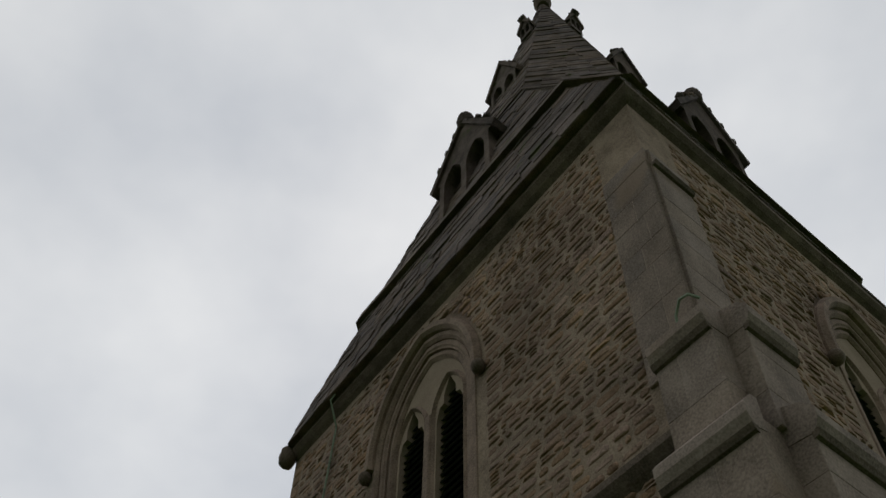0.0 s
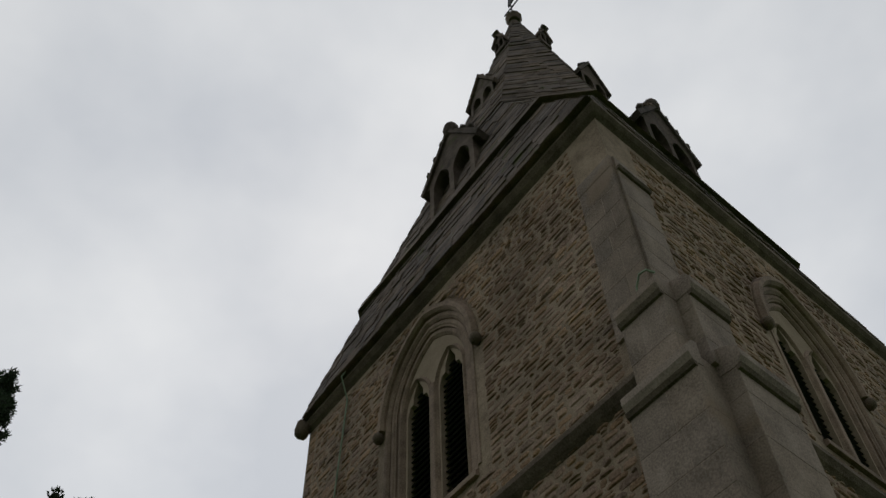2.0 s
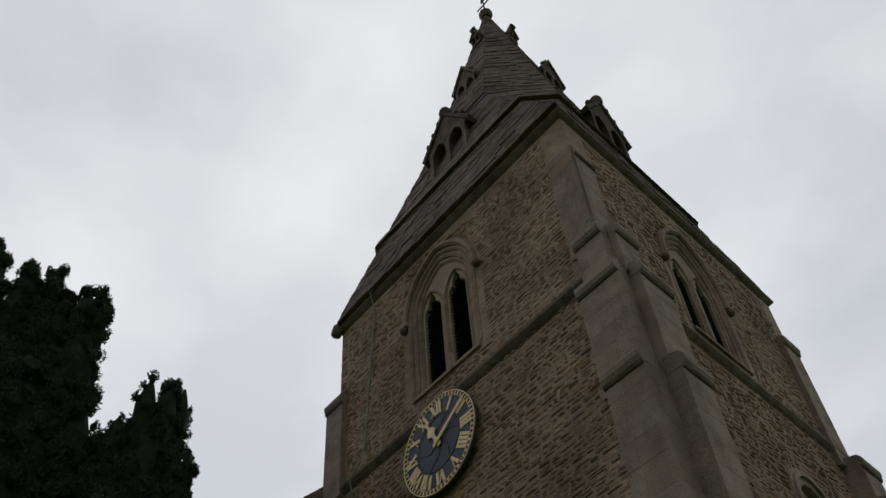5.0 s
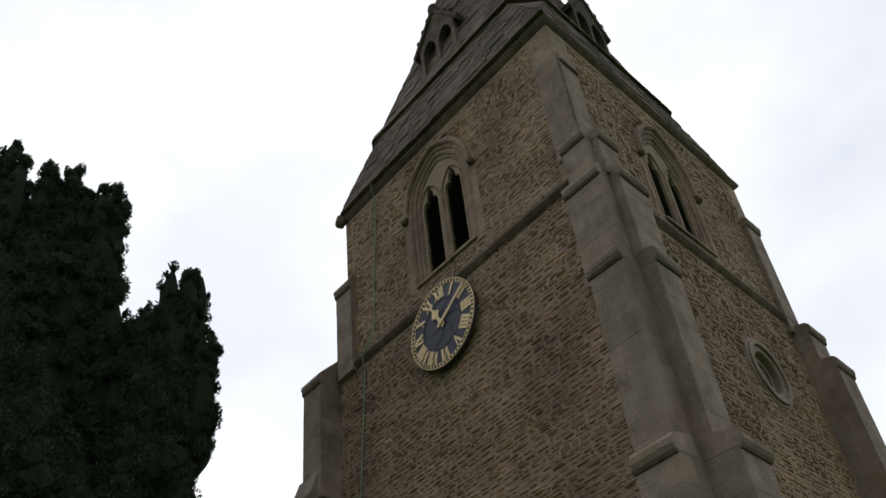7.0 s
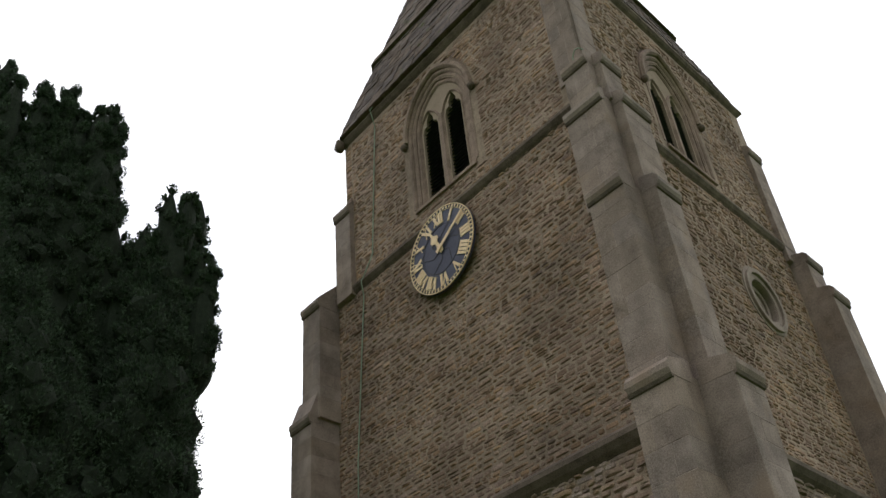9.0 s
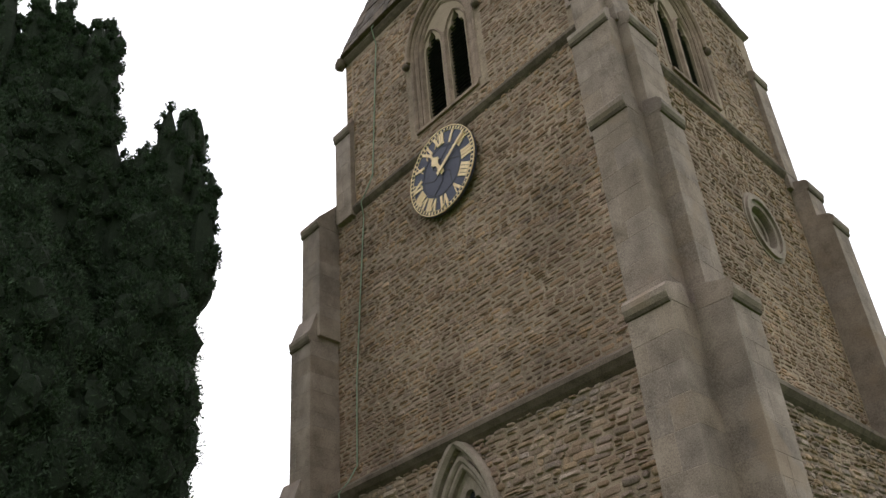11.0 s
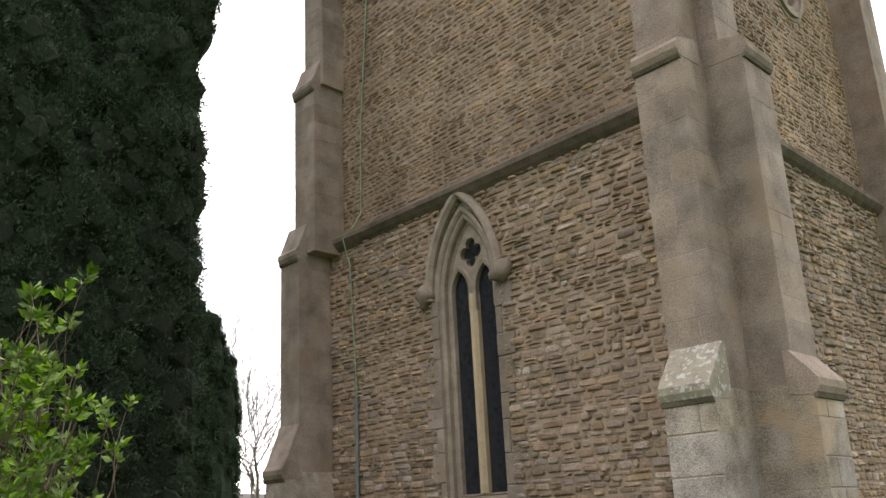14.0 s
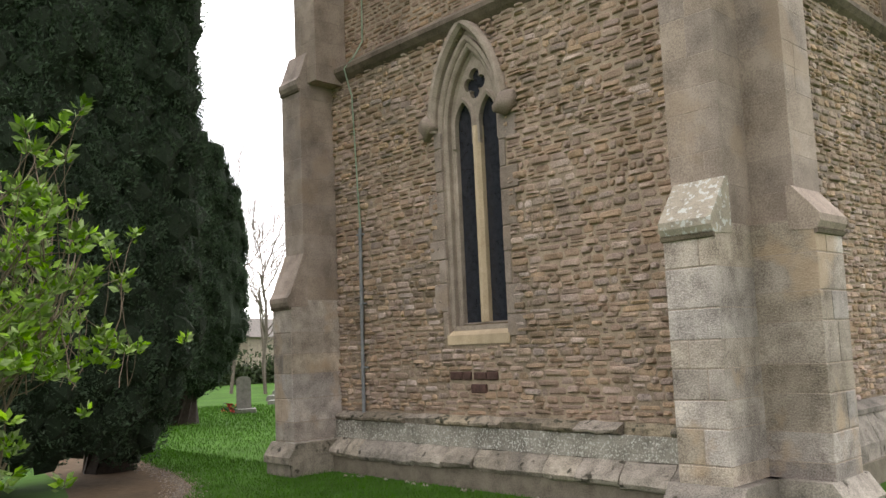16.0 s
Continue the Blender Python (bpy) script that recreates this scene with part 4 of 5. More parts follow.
T_ = (1 + 5 ** 0.5) / 2
ICO = [Vector(p).normalized() for p in ((-1, T_, 0), (1, T_, 0), (-1, -T_, 0), (1, -T_, 0), (0, -1, T_), (0, 1, T_), (0, -1, -T_), (0, 1, -T_), (T_, 0, -1), (T_, 0, 1), (-T_, 0, -1), (-T_, 0, 1))]
ICO_FACES = [(0, 11, 5), (0, 5, 1), (0, 1, 7), (0, 7, 10), (0, 10, 11), (1, 5, 9), (5, 11, 4), (11, 10, 2), (10, 7, 6), (7, 1, 8),
             (3, 9, 4), (3, 4, 2), (3, 2, 6), (3, 6, 8), (3, 8, 9), (4, 9, 5), (2, 4, 11), (6, 2, 10), (8, 6, 7), (9, 8, 1)]


def clump(c, s, rnd):
    """The dense heart of one tuft."""
    pts = []
    for p in ICO:
        k = s * rnd.uniform(0.75, 1.15)
        pts.append((c.x + p.x * k, c.y + p.y * k, c.z + p.z * k * 1.35))
    return pts, ICO_FACES


def lobe_shape(t, lobe):
    """Rounded foot, upright sides, pointed head."""
    high = lobe[3] - lobe[2]
    head = min(1, (1 - t) * high / min(high, lobe[4] * 3.2))
    foot = min(1, t * high / min(high, lobe[4] * 2.0))
    return max(0.06, head) ** 0.62 * (0.2 + 0.8 * math.sin(foot * math.pi / 2))


def yew(name, lobes, count, size, seed, label, trunk):
    rnd = random.Random(seed)
    top = empty(name, (0, 0, 0), label, "yew tree", "churchyard yews")
    weights = [(l[3] - l[2]) * (l[4] + 0.2) * (2.2 if l in FRONT else 1) for l in lobes]

    tufts = []
    for _ in range(count // 66):
        lobe = rnd.choices(lobes, weights)[0]
        x, y, z0, z1, r = lobe
        u = rnd.random() ** 0.85
        a = rnd.uniform(0, 2 * math.pi)
        z = z0 + (z1 - z0) * u
        swell = 1 + 0.34 * noise.noise(Vector((x * 3 + 1.6 * math.cos(a), y * 3 + 1.6 * math.sin(a), z * 1.3)))
        rr = 0.92 * r * lobe_shape(u, lobe) * swell
        s = rnd.uniform(0.55, 1.25) * min(0.29, 0.06 + 0.25 * r)
        tufts.append((Vector((x + rr * math.cos(a), y + rr * math.sin(a), z)), Vector((math.cos(a), math.sin(a), 0)), s))

    def sampler():
        c, o, s = rnd.choice(tufts)
        d = Vector((rnd.gauss(0, 1), rnd.gauss(0, 1), rnd.gauss(0.35, 1))).normalized()
        if d.dot(o) < -0.25:
            d = -d
        d = (d + o * 0.3).normalized()
        return c + Vector((d.x * s, d.y * s, d.z * s * 1.35)) * rnd.uniform(0.72, 1.0), d
    v, f = sprigs(count, sampler, size, rnd)
    tagged(raw("crown", v, f, YEW, top, "dense dark green needle foliage"), kind="stuff")
    # solid cores and clump hearts, coloured as the shade between the sprays
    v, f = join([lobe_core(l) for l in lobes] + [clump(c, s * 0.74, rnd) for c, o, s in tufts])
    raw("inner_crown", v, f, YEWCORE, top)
    v, f = tube([(trunk[0], trunk[1], GZ - 0.1), (trunk[0] + 0.1, trunk[1], 1.0), (trunk[0], trunk[1] + 0.1, 4.0)], 0.45, 10, 0.6)
    raw("trunk", v, f, YEWBARK, top)
    return top


BODY = [(-4.41, -6.73, -0.35, 15.99, 1.23), (-4.06, -5.71, -0.35, 15.63, 1.01), (-3.87, -5.16, -0.05, 15.8, 0.81), (-3.67, -4.58, -0.05, 15.97, 0.81),
        (-3.5, -4.09, 0.0, 15.68, 0.6), (-3.34, -3.63, 0.15, 14.89, 0.45), (-3.16, -3.08, 0.15, 13.37, 0.5), (-2.98, -2.56, 0.15, 13.56, 0.53), (-2.84, -2.15, 0.3, 13.65, 0.46)]
FRONT = [(-4.1, -2.4, -0.38, 4.0, 0.7), (-2.90, -2.55, 6.5, 12.75, 0.90), (-2.84, -2.60, 0.10, 11.6, 1.00), (-2.6, -3.34, 0.16, 7.45, 1.0), (-2.52, -4.28, 0.10, 9.79, 1.08),
         (-2.45, -5.21, 0.05, 11.35, 1.15), (-2.45, -6.31, -0.05, 12.91, 1.29), (-4.16, -7.09, -0.05, 15.25, 1.44)]
SPIRES = [(-4.03, -6.1, 13.9, 17.9, 0.23), (-4.08, -6.23, 13.37, 17.37, 0.31), (-4.23, -6.66, 11.5, 17.2, 0.43), (-3.86, -5.59, 12.44, 16.44, 0.3), (-3.71, -5.16, 11.96, 16.96, 0.28),
          (-3.59, -4.82, 12.28, 17.28, 0.22), (-3.61, -4.85, 10.64, 16.64, 0.3), (-3.47, -4.46, 11.77, 16.77, 0.25), (-3.34, -4.08, 11.12, 17.12, 0.28),
          (-3.23, -3.77, 10.81, 16.81, 0.24), (-3.32, -4.02, 9.37, 16.37, 0.41), (-2.94, -2.91, 10.87, 13.87, 0.2), (-2.8, -2.5, 10.0, 15.0, 0.22),
          (-2.66, -2.11, 11.04, 15.04, 0.17), (-2.74, -2.33, 9.29, 14.29, 0.33), (-2.56, -1.81, 10.6, 13.6, 0.18), (-2.48, -1.56, 10.41, 13.41, 0.15), (-2.52, -1.68, 9.98, 12.98, 0.3),
          (-3.60, -4.78, 13.0, 17.6, 0.24), (-3.58, -3.80, 13.0, 17.4, 0.24), (-3.62, -4.28, 13.0, 17.0, 0.20), (-3.64, -5.30, 13.0, 17.3, 0.22), (-3.70, -5.85, 13.0, 17.2, 0.26),
          (-3.20, -1.62, 11.0, 15.5, 0.20), (-3.10, -1.95, 10.5, 15.2, 0.26)]
BODY, FRONT = [[(x + 0.04, y - 0.03, z0, z1, r) for x, y, z0, z1, r in s] for s in (BODY, FRONT)]
BIG = BODY + FRONT + [(x + 0.02, y - 0.04, z0, z1, r) for x, y, z0, z1, r in SPIRES]
yew("yew_tree", BIG, 760000, 0.050, 11, "tall dark Irish yew with many upright spires", (-4.1, -2.5))
SMALL = [(-12.5, 3.55, 0.5, 7.9, 0.5), (-12.3, 4.0, 1.9, 7.7, 0.36), (-12.2, 3.95, 1.15, 5.6, 0.66), (-12.3, 4.3, 1.7, 6.6, 0.45), (-13.0, 3.1, 0.35, 7.0, 1.15), (-12.4, 3.5, 0.55, 3.4, 0.8), (-13.2, 2.3, -0.35, 5.0, 0.7), (-12.9, 1.9, -0.38, 2.4, 0.6),
         (-12.4, 3.75, 4.0, 8.05, 0.16), (-12.4, 3.95, 4.0, 7.7, 0.15), (-12.3, 4.35, 3.5, 6.95, 0.18), (-12.3, 4.58, 3.0, 6.5, 0.18)]
yew("yew_tree", SMALL, 120000, 0.055, 12, "smaller dark upright yew behind the tall one", (-13.0, 3.2))


# ---- shrub in fresh leaf ----
def branching(start, way, length, radius, depth, rnd, out, tips, spread=0.5, lift=0.2):
    pts = [Vector(start)]
    d = Vector(way).normalized()
    for _ in range(4):
        d = (d + Vector((rnd.gauss(0, 0.14), rnd.gauss(0, 0.14), rnd.gauss(0, 0.10) + lift * 0.15))).normalized()
        pts.append(pts[-1] + d * length / 4)
    out.append(tube(pts, radius, 5, 0.55))
    tips.append((pts[-1], d))
    if depth:
        for i in range(rnd.choice((2, 3, 3, 4))):
            q = pts[rnd.choice((1, 2, 3, 4))]
            nd = (d + Vector((rnd.gauss(0, spread), rnd.gauss(0, spread), rnd.gauss(lift, spread * 0.7)))).normalized()
            branching(q, nd, length * rnd.uniform(0.5, 0.8), radius * 0.55, depth - 1, rnd, out, tips, spread, lift)


rnd = random.Random(21)
shrub = thing("shrub", "leafy shrub with fresh light green spring leaves on pale twigs", "shrub")
wood, tips = [], []
for k in range(36):
    base = (5.22 + rnd.gauss(0, 0.12), -7.62 + rnd.gauss(0, 0.12), GZ)
    s = rnd.uniform(0.15, 1.05)
    aim = Vector((0.70 * s + rnd.gauss(0, 0.15), 0.70 * s + rnd.gauss(0, 0.15), rnd.uniform(1.6, 2.6)))
    branching(base, aim, rnd.uniform(1.2, 1.8), 0.020, 3, rnd, wood, tips, 0.5, 0.12)
across = lambda q: 0.67 * q[0] + 0.74 * q[1]
wood = [w for w in wood if max(q[2] for q in w[0]) < 3.0 and (min(q[2] for q in w[0]) < GZ + 0.06 or max(q[2] for q in w[0]) > 1.38) and all(across(q) < (-0.76 if q[2] < 2 else -0.60) and (across(q) < -1.45 or q[2] > 1.28) for q in w[0])]
tips = [q for q in tips if across(q[0]) < (-0.80 if q[0].z < 1.9 else -0.62) and (q[0].z > 1.42 or rnd.random() < 0.08)]
v, f = join(wood)
raw("wood", v, f, TWIG, shrub, "pale brown branching twigs")
vs, fs = [], []
for p, d in tips:
    if p.z > 2.96 or rnd.random() < 0.30:
        continue
    for j in range(rnd.randint(14, 24)):
        a = rnd.uniform(0, 2 * math.pi)
        o = (Vector((math.cos(a), math.sin(a), rnd.uniform(-0.3, 0.9))) + d * 0.5).normalized()
        L = rnd.uniform(0.045, 0.095)
        s = o.cross(Vector((rnd.gauss(0, 1), rnd.gauss(0, 1), rnd.gauss(0, 1)))).normalized()
        n = o.cross(s)
        b = p + o * 0.015 - d * rnd.uniform(0, 0.10)
        k = len(vs)
        vs += [tuple(b), tuple(b + o * L * 0.4 + s * L * 0.26 + n * 0.006), tuple(b + o * L), tuple(b + o * L * 0.4 - s * L * 0.26 + n * 0.006), tuple(b + o * L * 0.45)]
        fs += [(k, k + 1, k + 4), (k + 1, k + 2, k + 4), (k + 2, k + 3, k + 4), (k + 3, k, k + 4)]
tagged(raw("leaves", vs, fs, LEAF, shrub, "bright yellow-green young leaves"), kind="stuff")

# ---- path, gravel edge, grass ----
edge = [(-14.0, 0.9), (-8.2, -0.95), (-5.0, -1.55), (-2.4, -2.05), (-0.9, -2.5), (0.4, -3.35), (1.8, -4.4), (3.4, -6.0), (5.0, -8.5), (7.5, -14.0)]
bm = bmesh.new()
rows_ = []
for k, (x, y) in enumerate(edge):
    nx, ny = edge[min(k + 1, len(edge) - 1)][0] - edge[max(k - 1, 0)][0], edge[min(k + 1, len(edge) - 1)][1] - edge[max(k - 1, 0)][1]
    L = math.hypot(nx, ny)
    w = 1.7
    rows_.append((bm.verts.new((x, y, GZ + 0.006)), bm.verts.new((x + ny / L * w, y - nx / L * w, GZ + 0.006))))
for a, b in zip(rows_, rows_[1:]):
    bm.faces.new((a[0], b[0], b[1], a[1]))
tagged(part("path", bm, GRAVEL), "worn brown earth and grit churchyard path", "path", kind="structure")
rnd = random.Random(8)


def along(s):
    k = min(int(s), len(edge) - 2)
    t = s - k
    return Vector((edge[k][0] * (1 - t) + edge[k + 1][0] * t, edge[k][1] * (1 - t) + edge[k + 1][1] * t, GZ))


vs, fs = [], []
for _ in range(5000):
    p = along(rnd.uniform(0.6, 7.5)) + Vector((rnd.gauss(-0.05, 0.10), rnd.gauss(-0.10, 0.14), 0))
    r = rnd.uniform(0.008, 0.028)
    k = len(vs)
    vs += [(p.x + r * rnd.uniform(0.7, 1.3) * math.cos(a), p.y + r * rnd.uniform(0.7, 1.3) * math.sin(a), p.z) for a in (0, 1.57, 3.14, 4.71)] + [(p.x, p.y, p.z + r * 0.9)]
    fs += [(k + i, k + (i + 1) % 4, k + 4) for i in range(4)]
tagged(raw("gravel", vs, fs, PEBBLE), "loose gravel along the path edge", "gravel", kind="stuff")


def on_path(x, y):
    for a, b in zip(edge, edge[1:]):
        if min(a[0], b[0]) <= x <= max(a[0], b[0]) and b[0] != a[0]:
            t = (x - a[0]) / (b[0] - a[0])
            ye = a[1] + (b[1] - a[1]) * t
            return y < ye - 0.02
    return x > 0 and y < -3


vs, fs = [], []
for _ in range(90000):
    u = rnd.random()
    if u < 0.62:
        x, y = rnd.uniform(-6.5, 7.5), rnd.uniform(-5.0, -0.35)
    else:
        x, y = rnd.uniform(-20, -1.0), rnd.uniform(-1.0, 9.0)
    if on_path(x, y) or (x > -0.6 and y > -0.4):
        continue
    h, w, a = rnd.uniform(0.025, 0.06), rnd.uniform(0.003, 0.007), rnd.uniform(0, 6.28)
    far_ = 1 + max(0, -x) * 0.06
    h, w = h * far_, w * far_
    lx, ly = rnd.gauss(0, 0.02), rnd.gauss(0, 0.02)
    k = len(vs)
    vs += [(x - w * math.cos(a), y - w * math.sin(a), GZ), (x + w * math.cos(a), y + w * math.sin(a), GZ), (x + lx, y + ly, GZ + h)]
    fs.append((k, k + 1, k + 2))
tagged(raw("grass", vs, fs, GRASS), "short bright green lawn grass", "grass", kind="stuff")
vs, fs = [], []
for k in range(22):
    x = -0.4 + 6.6 * rnd.random()
    y, r = -0.48 - rnd.random() * 0.12, rnd.uniform(0.02, 0.05)
    j = len(vs)
    vs += [(x + r * rnd.uniform(0.8, 1.4) * math.cos(a), y + r * math.sin(a), GZ) for a in (0, 1.26, 2.5, 3.77, 5.03)] + [(x, y, GZ + r)]
    fs += [(j + i, j + (i + 1) % 5, j + 5) for i in range(5)]
tagged(raw("fallen_stones", vs, fs, PLINTH), "small pale stones lying along the wall foot", "stones", kind="stuff")

# ---- headstone and distance ----
gx, gy = -15.5, 6.55
stone_ = thing("headstone", "grey upright headstone with flowers at its foot", "headstone")
bm = bmesh.new()
out = [(-0.24, GZ), (0.24, GZ), (0.24, GZ + 1.08)] + [(0.24 * math.cos(a), GZ + 1.08 + 0.12 * math.sin(a)) for a in [math.pi * k / 8 for k in range(1, 8)]] + [(-0.24, GZ + 1.08)]
turn_ = Matrix.Translation((gx, gy, 0)) @ Matrix.Rotation(radians(60), 4, "Z")
prism(bm, out, lambda u, v: tuple(turn_ @ Vector((u, 0, v))), lambda u, v: tuple(turn_ @ Vector((u, 0.12, v))))
part("slab", bm, GRAVE, stone_)
bm = bmesh.new()
ring = [(-0.42, GZ), (0.42, GZ), (0.38, GZ + 0.14), (-0.38, GZ + 0.14)]
prism(bm, ring, lambda u, v: tuple(turn_ @ Vector((u, -0.55, v))), lambda u, v: tuple(turn_ @ Vector((u, 0.25, v))))
part("base", bm, GRAVE, stone_)
posy = thing("flowers", "small bunch of red and dark flowers before a headstone", "flowers")
vs, fs = [], []
for k in range(46):
    p = turn_ @ Vector((-0.45 + rnd.gauss(0, 0.12), -0.62 + rnd.gauss(0, 0.06), GZ + 0.10 + rnd.uniform(0, 0.25)))
    j = len(vs)
    vs += [tuple(p + Vector((rnd.gauss(0, 0.05), rnd.gauss(0, 0.05), rnd.gauss(0, 0.04)))) for _ in range(4)]
    fs.append((j, j + 1, j + 2, j + 3))
raw("petals", vs[:64], fs[:16], RED, posy)
raw("foliage", vs[64:], [tuple(i - 64 for i in q) for q in fs[16:]], YEW, posy)
for px_, py_, s in ((-21.0, 11.2, 0.8), (-24.0, 13.4, 1.0), (-19.0, 9.9, 0.5)):
    bm = bmesh.new()
    t2 = Matrix.Translation((px_, py_, 0)) @ Matrix.Rotation(radians(50), 4, "Z")
    prism(bm, [(-0.5 * s, GZ), (0.5 * s, GZ), (0.45 * s, GZ + 0.28 * s), (-0.45 * s, GZ + 0.28 * s)], lambda u, v: tuple(t2 @ Vector((u, -0.5, v))), lambda u, v: tuple(t2 @ Vector((u, 0.3, v))))
    tagged(part("low_gravestone", bm, GRAVE), "low weathered grave marker in the grass", "gravestone", "far gravestones")

hedge_rnd = random.Random(31)
vs, fs = [], []
for _ in range(16000):
    s = hedge_rnd.uniform(-12, 12)
    p = Vector((-42 + s * 0.45, 23 + s * 0.9, GZ + abs(hedge_rnd.gauss(0, 0.8)) * (1 + 0.5 * noise.noise(Vector((s * 0.6, 0, 0))))))
    p += Vector((hedge_rnd.gauss(0, 0.4), hedge_rnd.gauss(0, 0.4), 0))
    j = len(vs)
    vs += [tuple(p + Vector((hedge_rnd.gauss(0, 0.12), hedge_rnd.gauss(0, 0.12), hedge_rnd.gauss(0, 0.12)))) for _ in range(3)]
    fs.append((j, j + 1, j + 2))
tagged(raw("hedge", vs, fs, HEDGE), "dark clipped boundary hedge beyond the lawn", "hedge", kind="stuff")

house = thing("far_house", "distant brown house with a low tiled roof", "house")
hm = Matrix.Translation((-56, 30, 0)) @ Matrix.Rotation(radians(-62), 4, "Z")
bm = bmesh.new()
prism(bm, [(-5, GZ), (5, GZ), (5, 3.0), (-5, 3.0)], lambda u, v: tuple(hm @ Vector((u, -3, v))), lambda u, v: tuple(hm @ Vector((u, 3, v))))
part("wall", bm, HOUSE, house)
bm = bmesh.new()
prism(bm, [(-3.5, 2.9), (3.5, 2.9), (0, 4.6)], lambda u, v: tuple(hm @ Vector((-5.4, u, v))), lambda u, v: tuple(hm @ Vector((5.4, u, v))))
part("roof", bm, ROOF, house)
for wx in (-3.2, 0, 3.2):
    bm = bmesh.new()
    prism(bm, [(wx - 0.7, 0.9), (wx + 0.7, 0.9), (wx + 0.7, 2.2), (wx - 0.7, 2.2)], lambda u, v: tuple(hm @ Vector((u, -3.05, v))), lambda u, v: tuple(hm @ Vector((u, -2.9, v))))
    part("window", bm, GLASS, house)

rnd = random.Random(77)
for bx, by, hgt in ((-27.0, 14.2, 13.0), (-30.0, 14.0, 14.0), (-36.0, 19.5, 13.0)):
    t_ = empty("bare_tree", (0, 0, 0), "leafless tree with fine grey-brown twigs", "tree", "bare trees")
    wood, tips = [], []
    branching((bx, by, GZ), (0.02, 0.0, 1), hgt * 0.45, 0.10, 0, rnd, wood, tips, 0.4, 0.3)
    for k in range(12):
        z = rnd.uniform(0.15, 0.5) * hgt
        branching((bx, by, z), (rnd.gauss(0, 0.7), rnd.gauss(0, 0.7), rnd.uniform(0.5, 1.3)), hgt * rnd.uniform(0.25, 0.45), 0.035, 4, rnd, wood, tips, 0.42, 0.25)
    v, f = join(wood)
    raw("wood", v, f, BARE, t_)

# ---- rubble facing of the walls ----
srnd = random.Random(3)


def arch_hole(w, half, rise):
    def span(z):
        if z < w["z0"] - 0.1 or z > w["spring"] + rise:
            return None
        if z <= w["spring"]:
            return (w["c"] - half, w["c"] + half)
        R_ = (half * half + rise * rise) / (2 * half)
        x = math.sqrt(max(0, R_ * R_ - (z - w["spring"]) ** 2)) - (R_ - half)
        return (w["c"] - x, w["c"] + x) if x > 0.02 else None
    return span


def disc_hole(c, z0, r):
    def span(z):
        return (c - math.sqrt(r * r - (z - z0) ** 2), c + math.sqrt(r * r - (z - z0) ** 2)) if abs(z - z0) < r else None
    return span


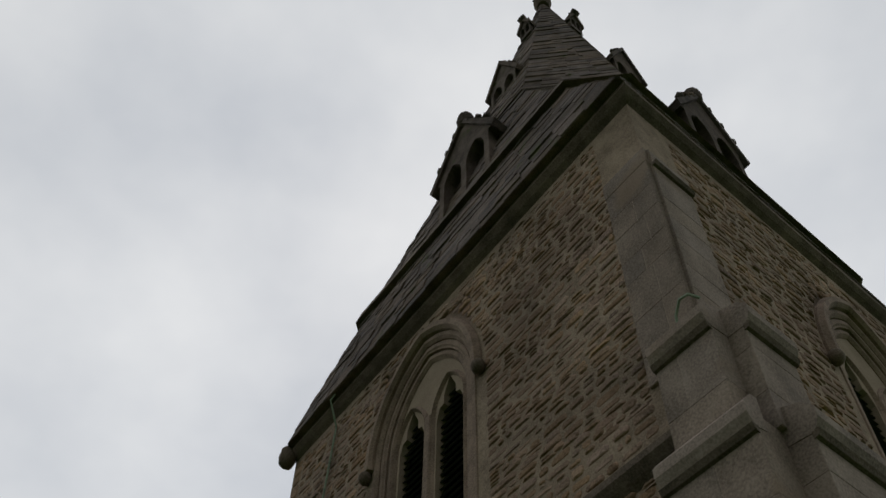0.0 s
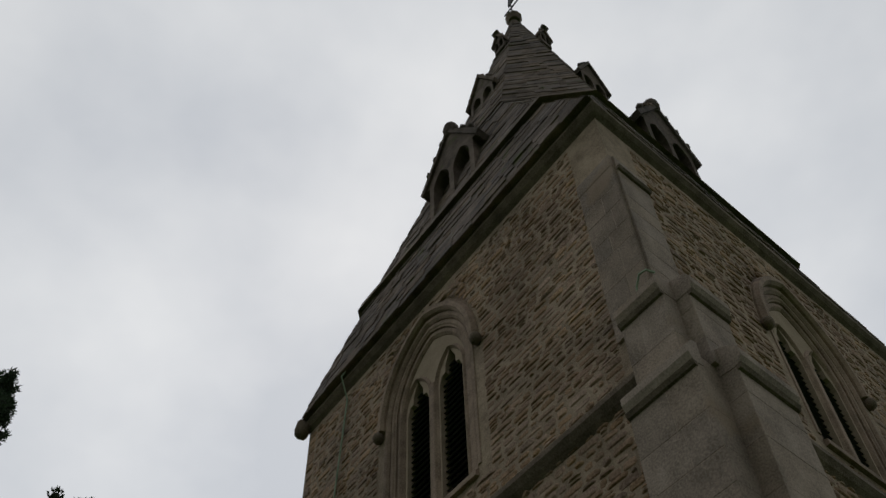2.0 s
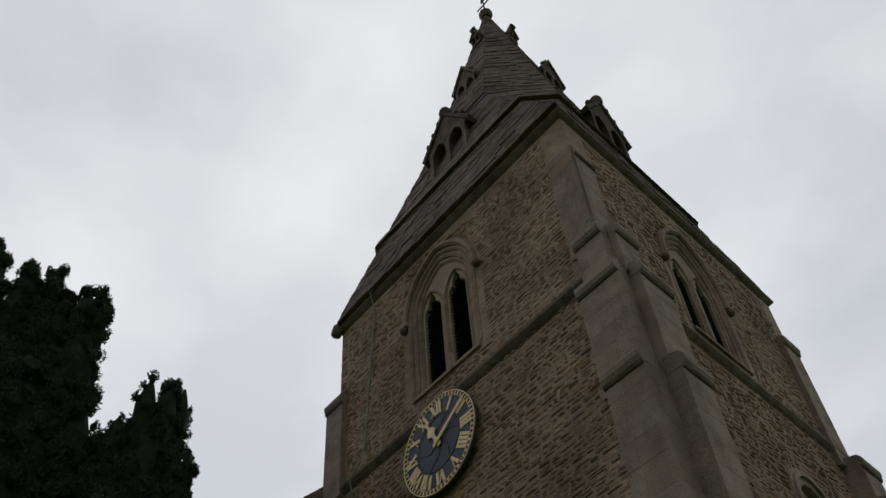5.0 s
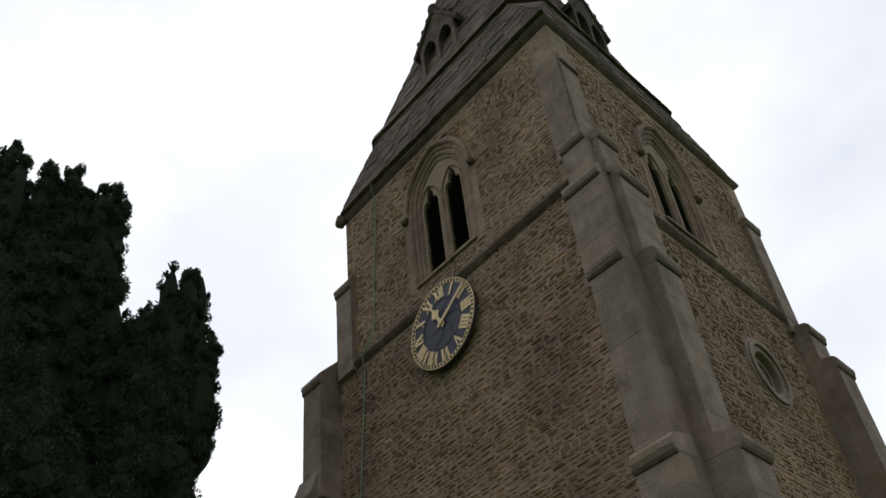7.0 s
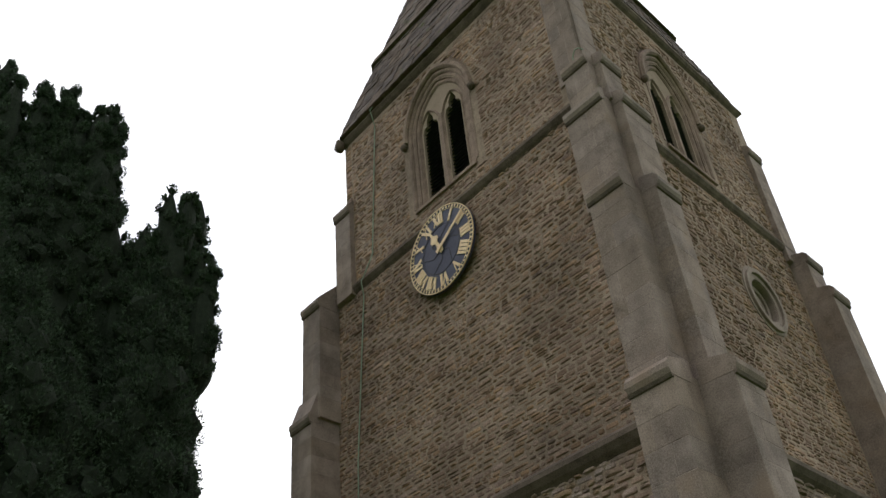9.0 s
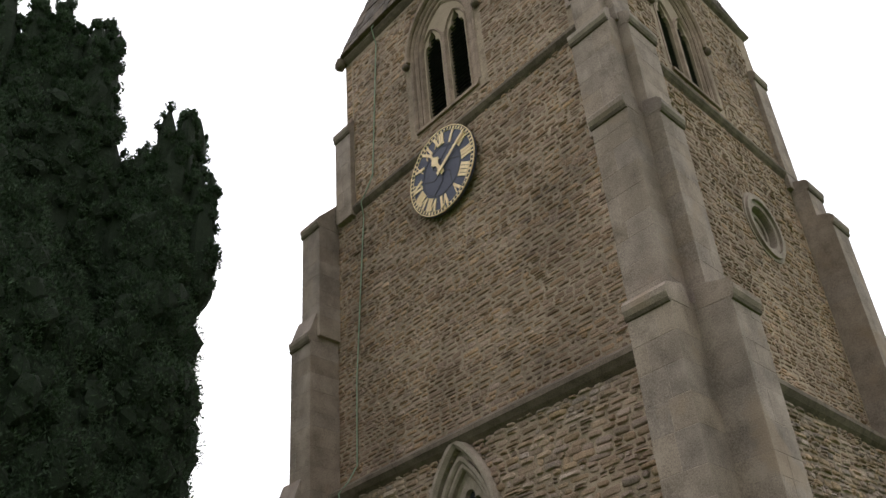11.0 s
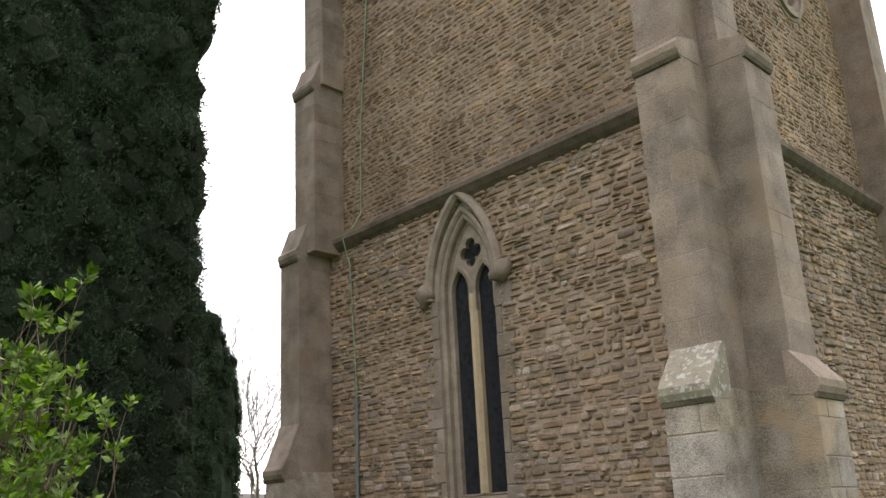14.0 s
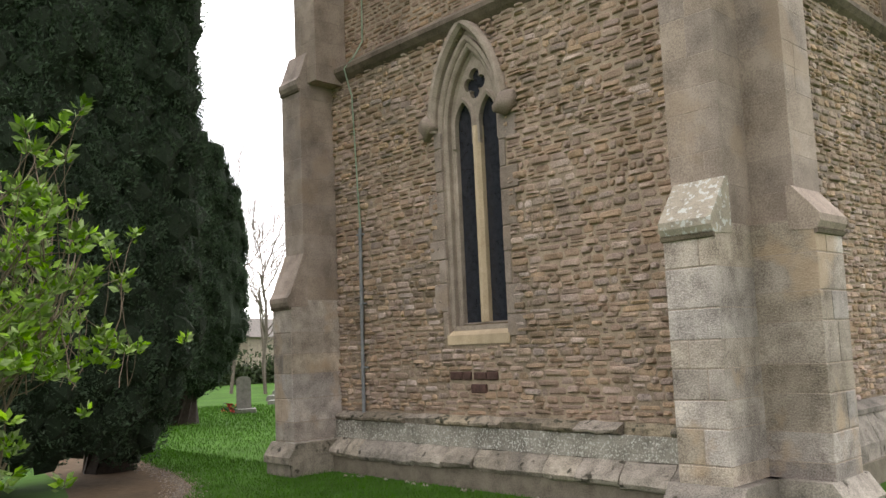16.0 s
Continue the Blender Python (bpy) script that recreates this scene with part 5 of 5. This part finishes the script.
def rubble(face, u0, u1, v0, v1, holes, hs, ws, proud, wall, singles=None, stone=RUBBLE):
    """Coursed rubble: rows of uneven stones with their own edges and depth."""
    vs, fs = [], []
    z = v0
    row = 0
    while z < v1 - 0.02:
        h = min(srnd.uniform(*hs), v1 - z)
        zm = z + h / 2
        spans = sorted(s for s in (g(zm) for g in holes) if s)
        free, a = [], u0
        for s in spans:
            if s[0] > a:
                free.append((a, min(s[0], u1)))
            a = max(a, s[1])
        if a < u1:
            free.append((a, u1))
        for a, b in free:
            u = a
            while u < b - 0.02:
                w = srnd.uniform(*ws) * (1.35 if srnd.random() < 0.15 else 1)
                if b - u - w < ws[0] * 0.7:
                    w = b - u
                wob = 0.022 * math.sin(u * 2.1 + row * 0.7) + 0.014 * math.sin(u * 5.3 + row)
                layers = [(z, h)]
                if h > hs[0] * 1.25 and srnd.random() < 0.12:
                    c_ = h * srnd.uniform(0.4, 0.6)
                    layers = [(z, c_), (z + c_, h - c_)]
                for lz, lh in layers:
                    j = srnd.uniform(0.003, 0.011)
                    p = proud * srnd.uniform(0.3, 1.4)
                    e = min(0.02, lh * 0.22)
                    t0, t1 = srnd.uniform(-0.12, 0.12) * lh, srnd.uniform(-0.12, 0.12) * lh
                    q = [(u + j, lz + j + wob), (u + w - j, lz + j + wob + t0 * 0.6), (u + w - j * srnd.uniform(0.4, 3), lz + lh - j + wob + t0), (u + j * srnd.uniform(0.4, 3), lz + lh - j + wob + t1)]
                    cu, cv = u + w / 2, lz + lh / 2 + wob
                    corner = []
                    for n_ in range(4):
                        a_, b_, c_ = Vector(q[n_ - 1]), Vector(q[n_]), Vector(q[(n_ + 1) % 4])
                        cut = min(0.03, lh * 0.28) * srnd.uniform(0.5, 1.2)
                        corner += [b_ + (a_ - b_).normalized() * cut, b_ + (c_ - b_).normalized() * cut]
                    mid = Vector((cu, cv))
                    tilt, lean = srnd.gauss(0, 0.10), srnd.gauss(0, 0.10)
                    pts = []
                    for grow_, dep in ((0.0, -0.004), (0.010, 0.7), (0.026, 1.0)):
                        for b_ in corner:
                            v_ = mid - b_
                            s_ = b_ + v_ * min(0.45, grow_ / max(0.02, min(w, lh) * 0.5))
                            dd = dep if dep < 0 else p * dep * (1 + tilt * (s_.x - cu) / w * 4 + lean * (s_.y - cv) / lh * 4) * srnd.uniform(0.9, 1.1)
                            pts.append(face.at(s_.x, s_.y, dd))
                    g = [(r_ * 8 + k_, r_ * 8 + (k_ + 1) % 8, r_ * 8 + 8 + (k_ + 1) % 8, r_ * 8 + 8 + k_) for r_ in (0, 1) for k_ in range(8)] + [tuple(range(16, 24))]
                    if singles and singles[0] < u and u + w < singles[1] and singles[2] < lz < singles[3]:
                        raw("stone", pts, g, RUBBLE, wall)
                    else:
                        k = len(vs)
                        vs += pts
                        fs += [tuple(i + k for i in t) for t in g]
                u += w
        z += h
        row += 1
    ob = raw("facing", vs, fs, stone, wall, smooth=False)
    tagged(ob, kind="stuff")


rubble(F1, LEFT[0], 6.5, 0.55, 5.95, [arch_hole(LW, 0.70, 1.40), lambda z: (2.15, 3.14) if 0.99 < z < 1.15 else ((2.58, 2.92) if 0.82 < z < 0.98 else None)], (0.055, 0.115), (0.09, 0.32), 0.034, walls[0, "front"], (1.0, 4.2, 0.5, 1.45))
rubble(E1, 0.5, 6.2, 0.55, 5.95, [], (0.055, 0.115), (0.09, 0.32), 0.034, walls[0, "east"])
rubble(F2, LEFT[1] + 0.02, 6.36, 6.2, 11.45, [], (0.05, 0.10), (0.08, 0.30), 0.016, walls[1, "front"], stone=RUBBLE_UP)
rubble(E2, 0.5, 6.2, 6.2, 11.45, [disc_hole(RD["c"], RD["z"], 0.67)], (0.05, 0.10), (0.08, 0.30), 0.018, walls[1, "east"], stone=RUBBLE_UP)
rubble(F3, 0.35, 6.02, 11.65, 15.35, [arch_hole(BW, 1.03, 1.42)], (0.05, 0.10), (0.08, 0.30), 0.013, walls[2, "front"], stone=RUBBLE_UP)
rubble(E3, 0.52, 6.2, 11.65, 15.35, [arch_hole(SW, 0.97, 1.4)], (0.05, 0.10), (0.08, 0.30), 0.014, walls[2, "east"], stone=RUBBLE_UP)
rubble(F3, LEFT[2] + 0.02, 0.35, 13.7, 15.35, [], (0.1, 0.2), (0.2, 0.4), 0.02, walls[2, "front"], stone=RUBBLE_UP)

# the tower's corners are not quite square: its plan is skewed by a few degrees
SKEW = Matrix(((1, -0.08, 0, 0), (-0.02, 1, 0, 0.04), (0, 0, 1, 0), (0, 0, 0, 1)))
for ob in (*tower.children_recursive, *clock.children_recursive, cable, hook, *pipe.children_recursive):
    ob.data.transform(SKEW)
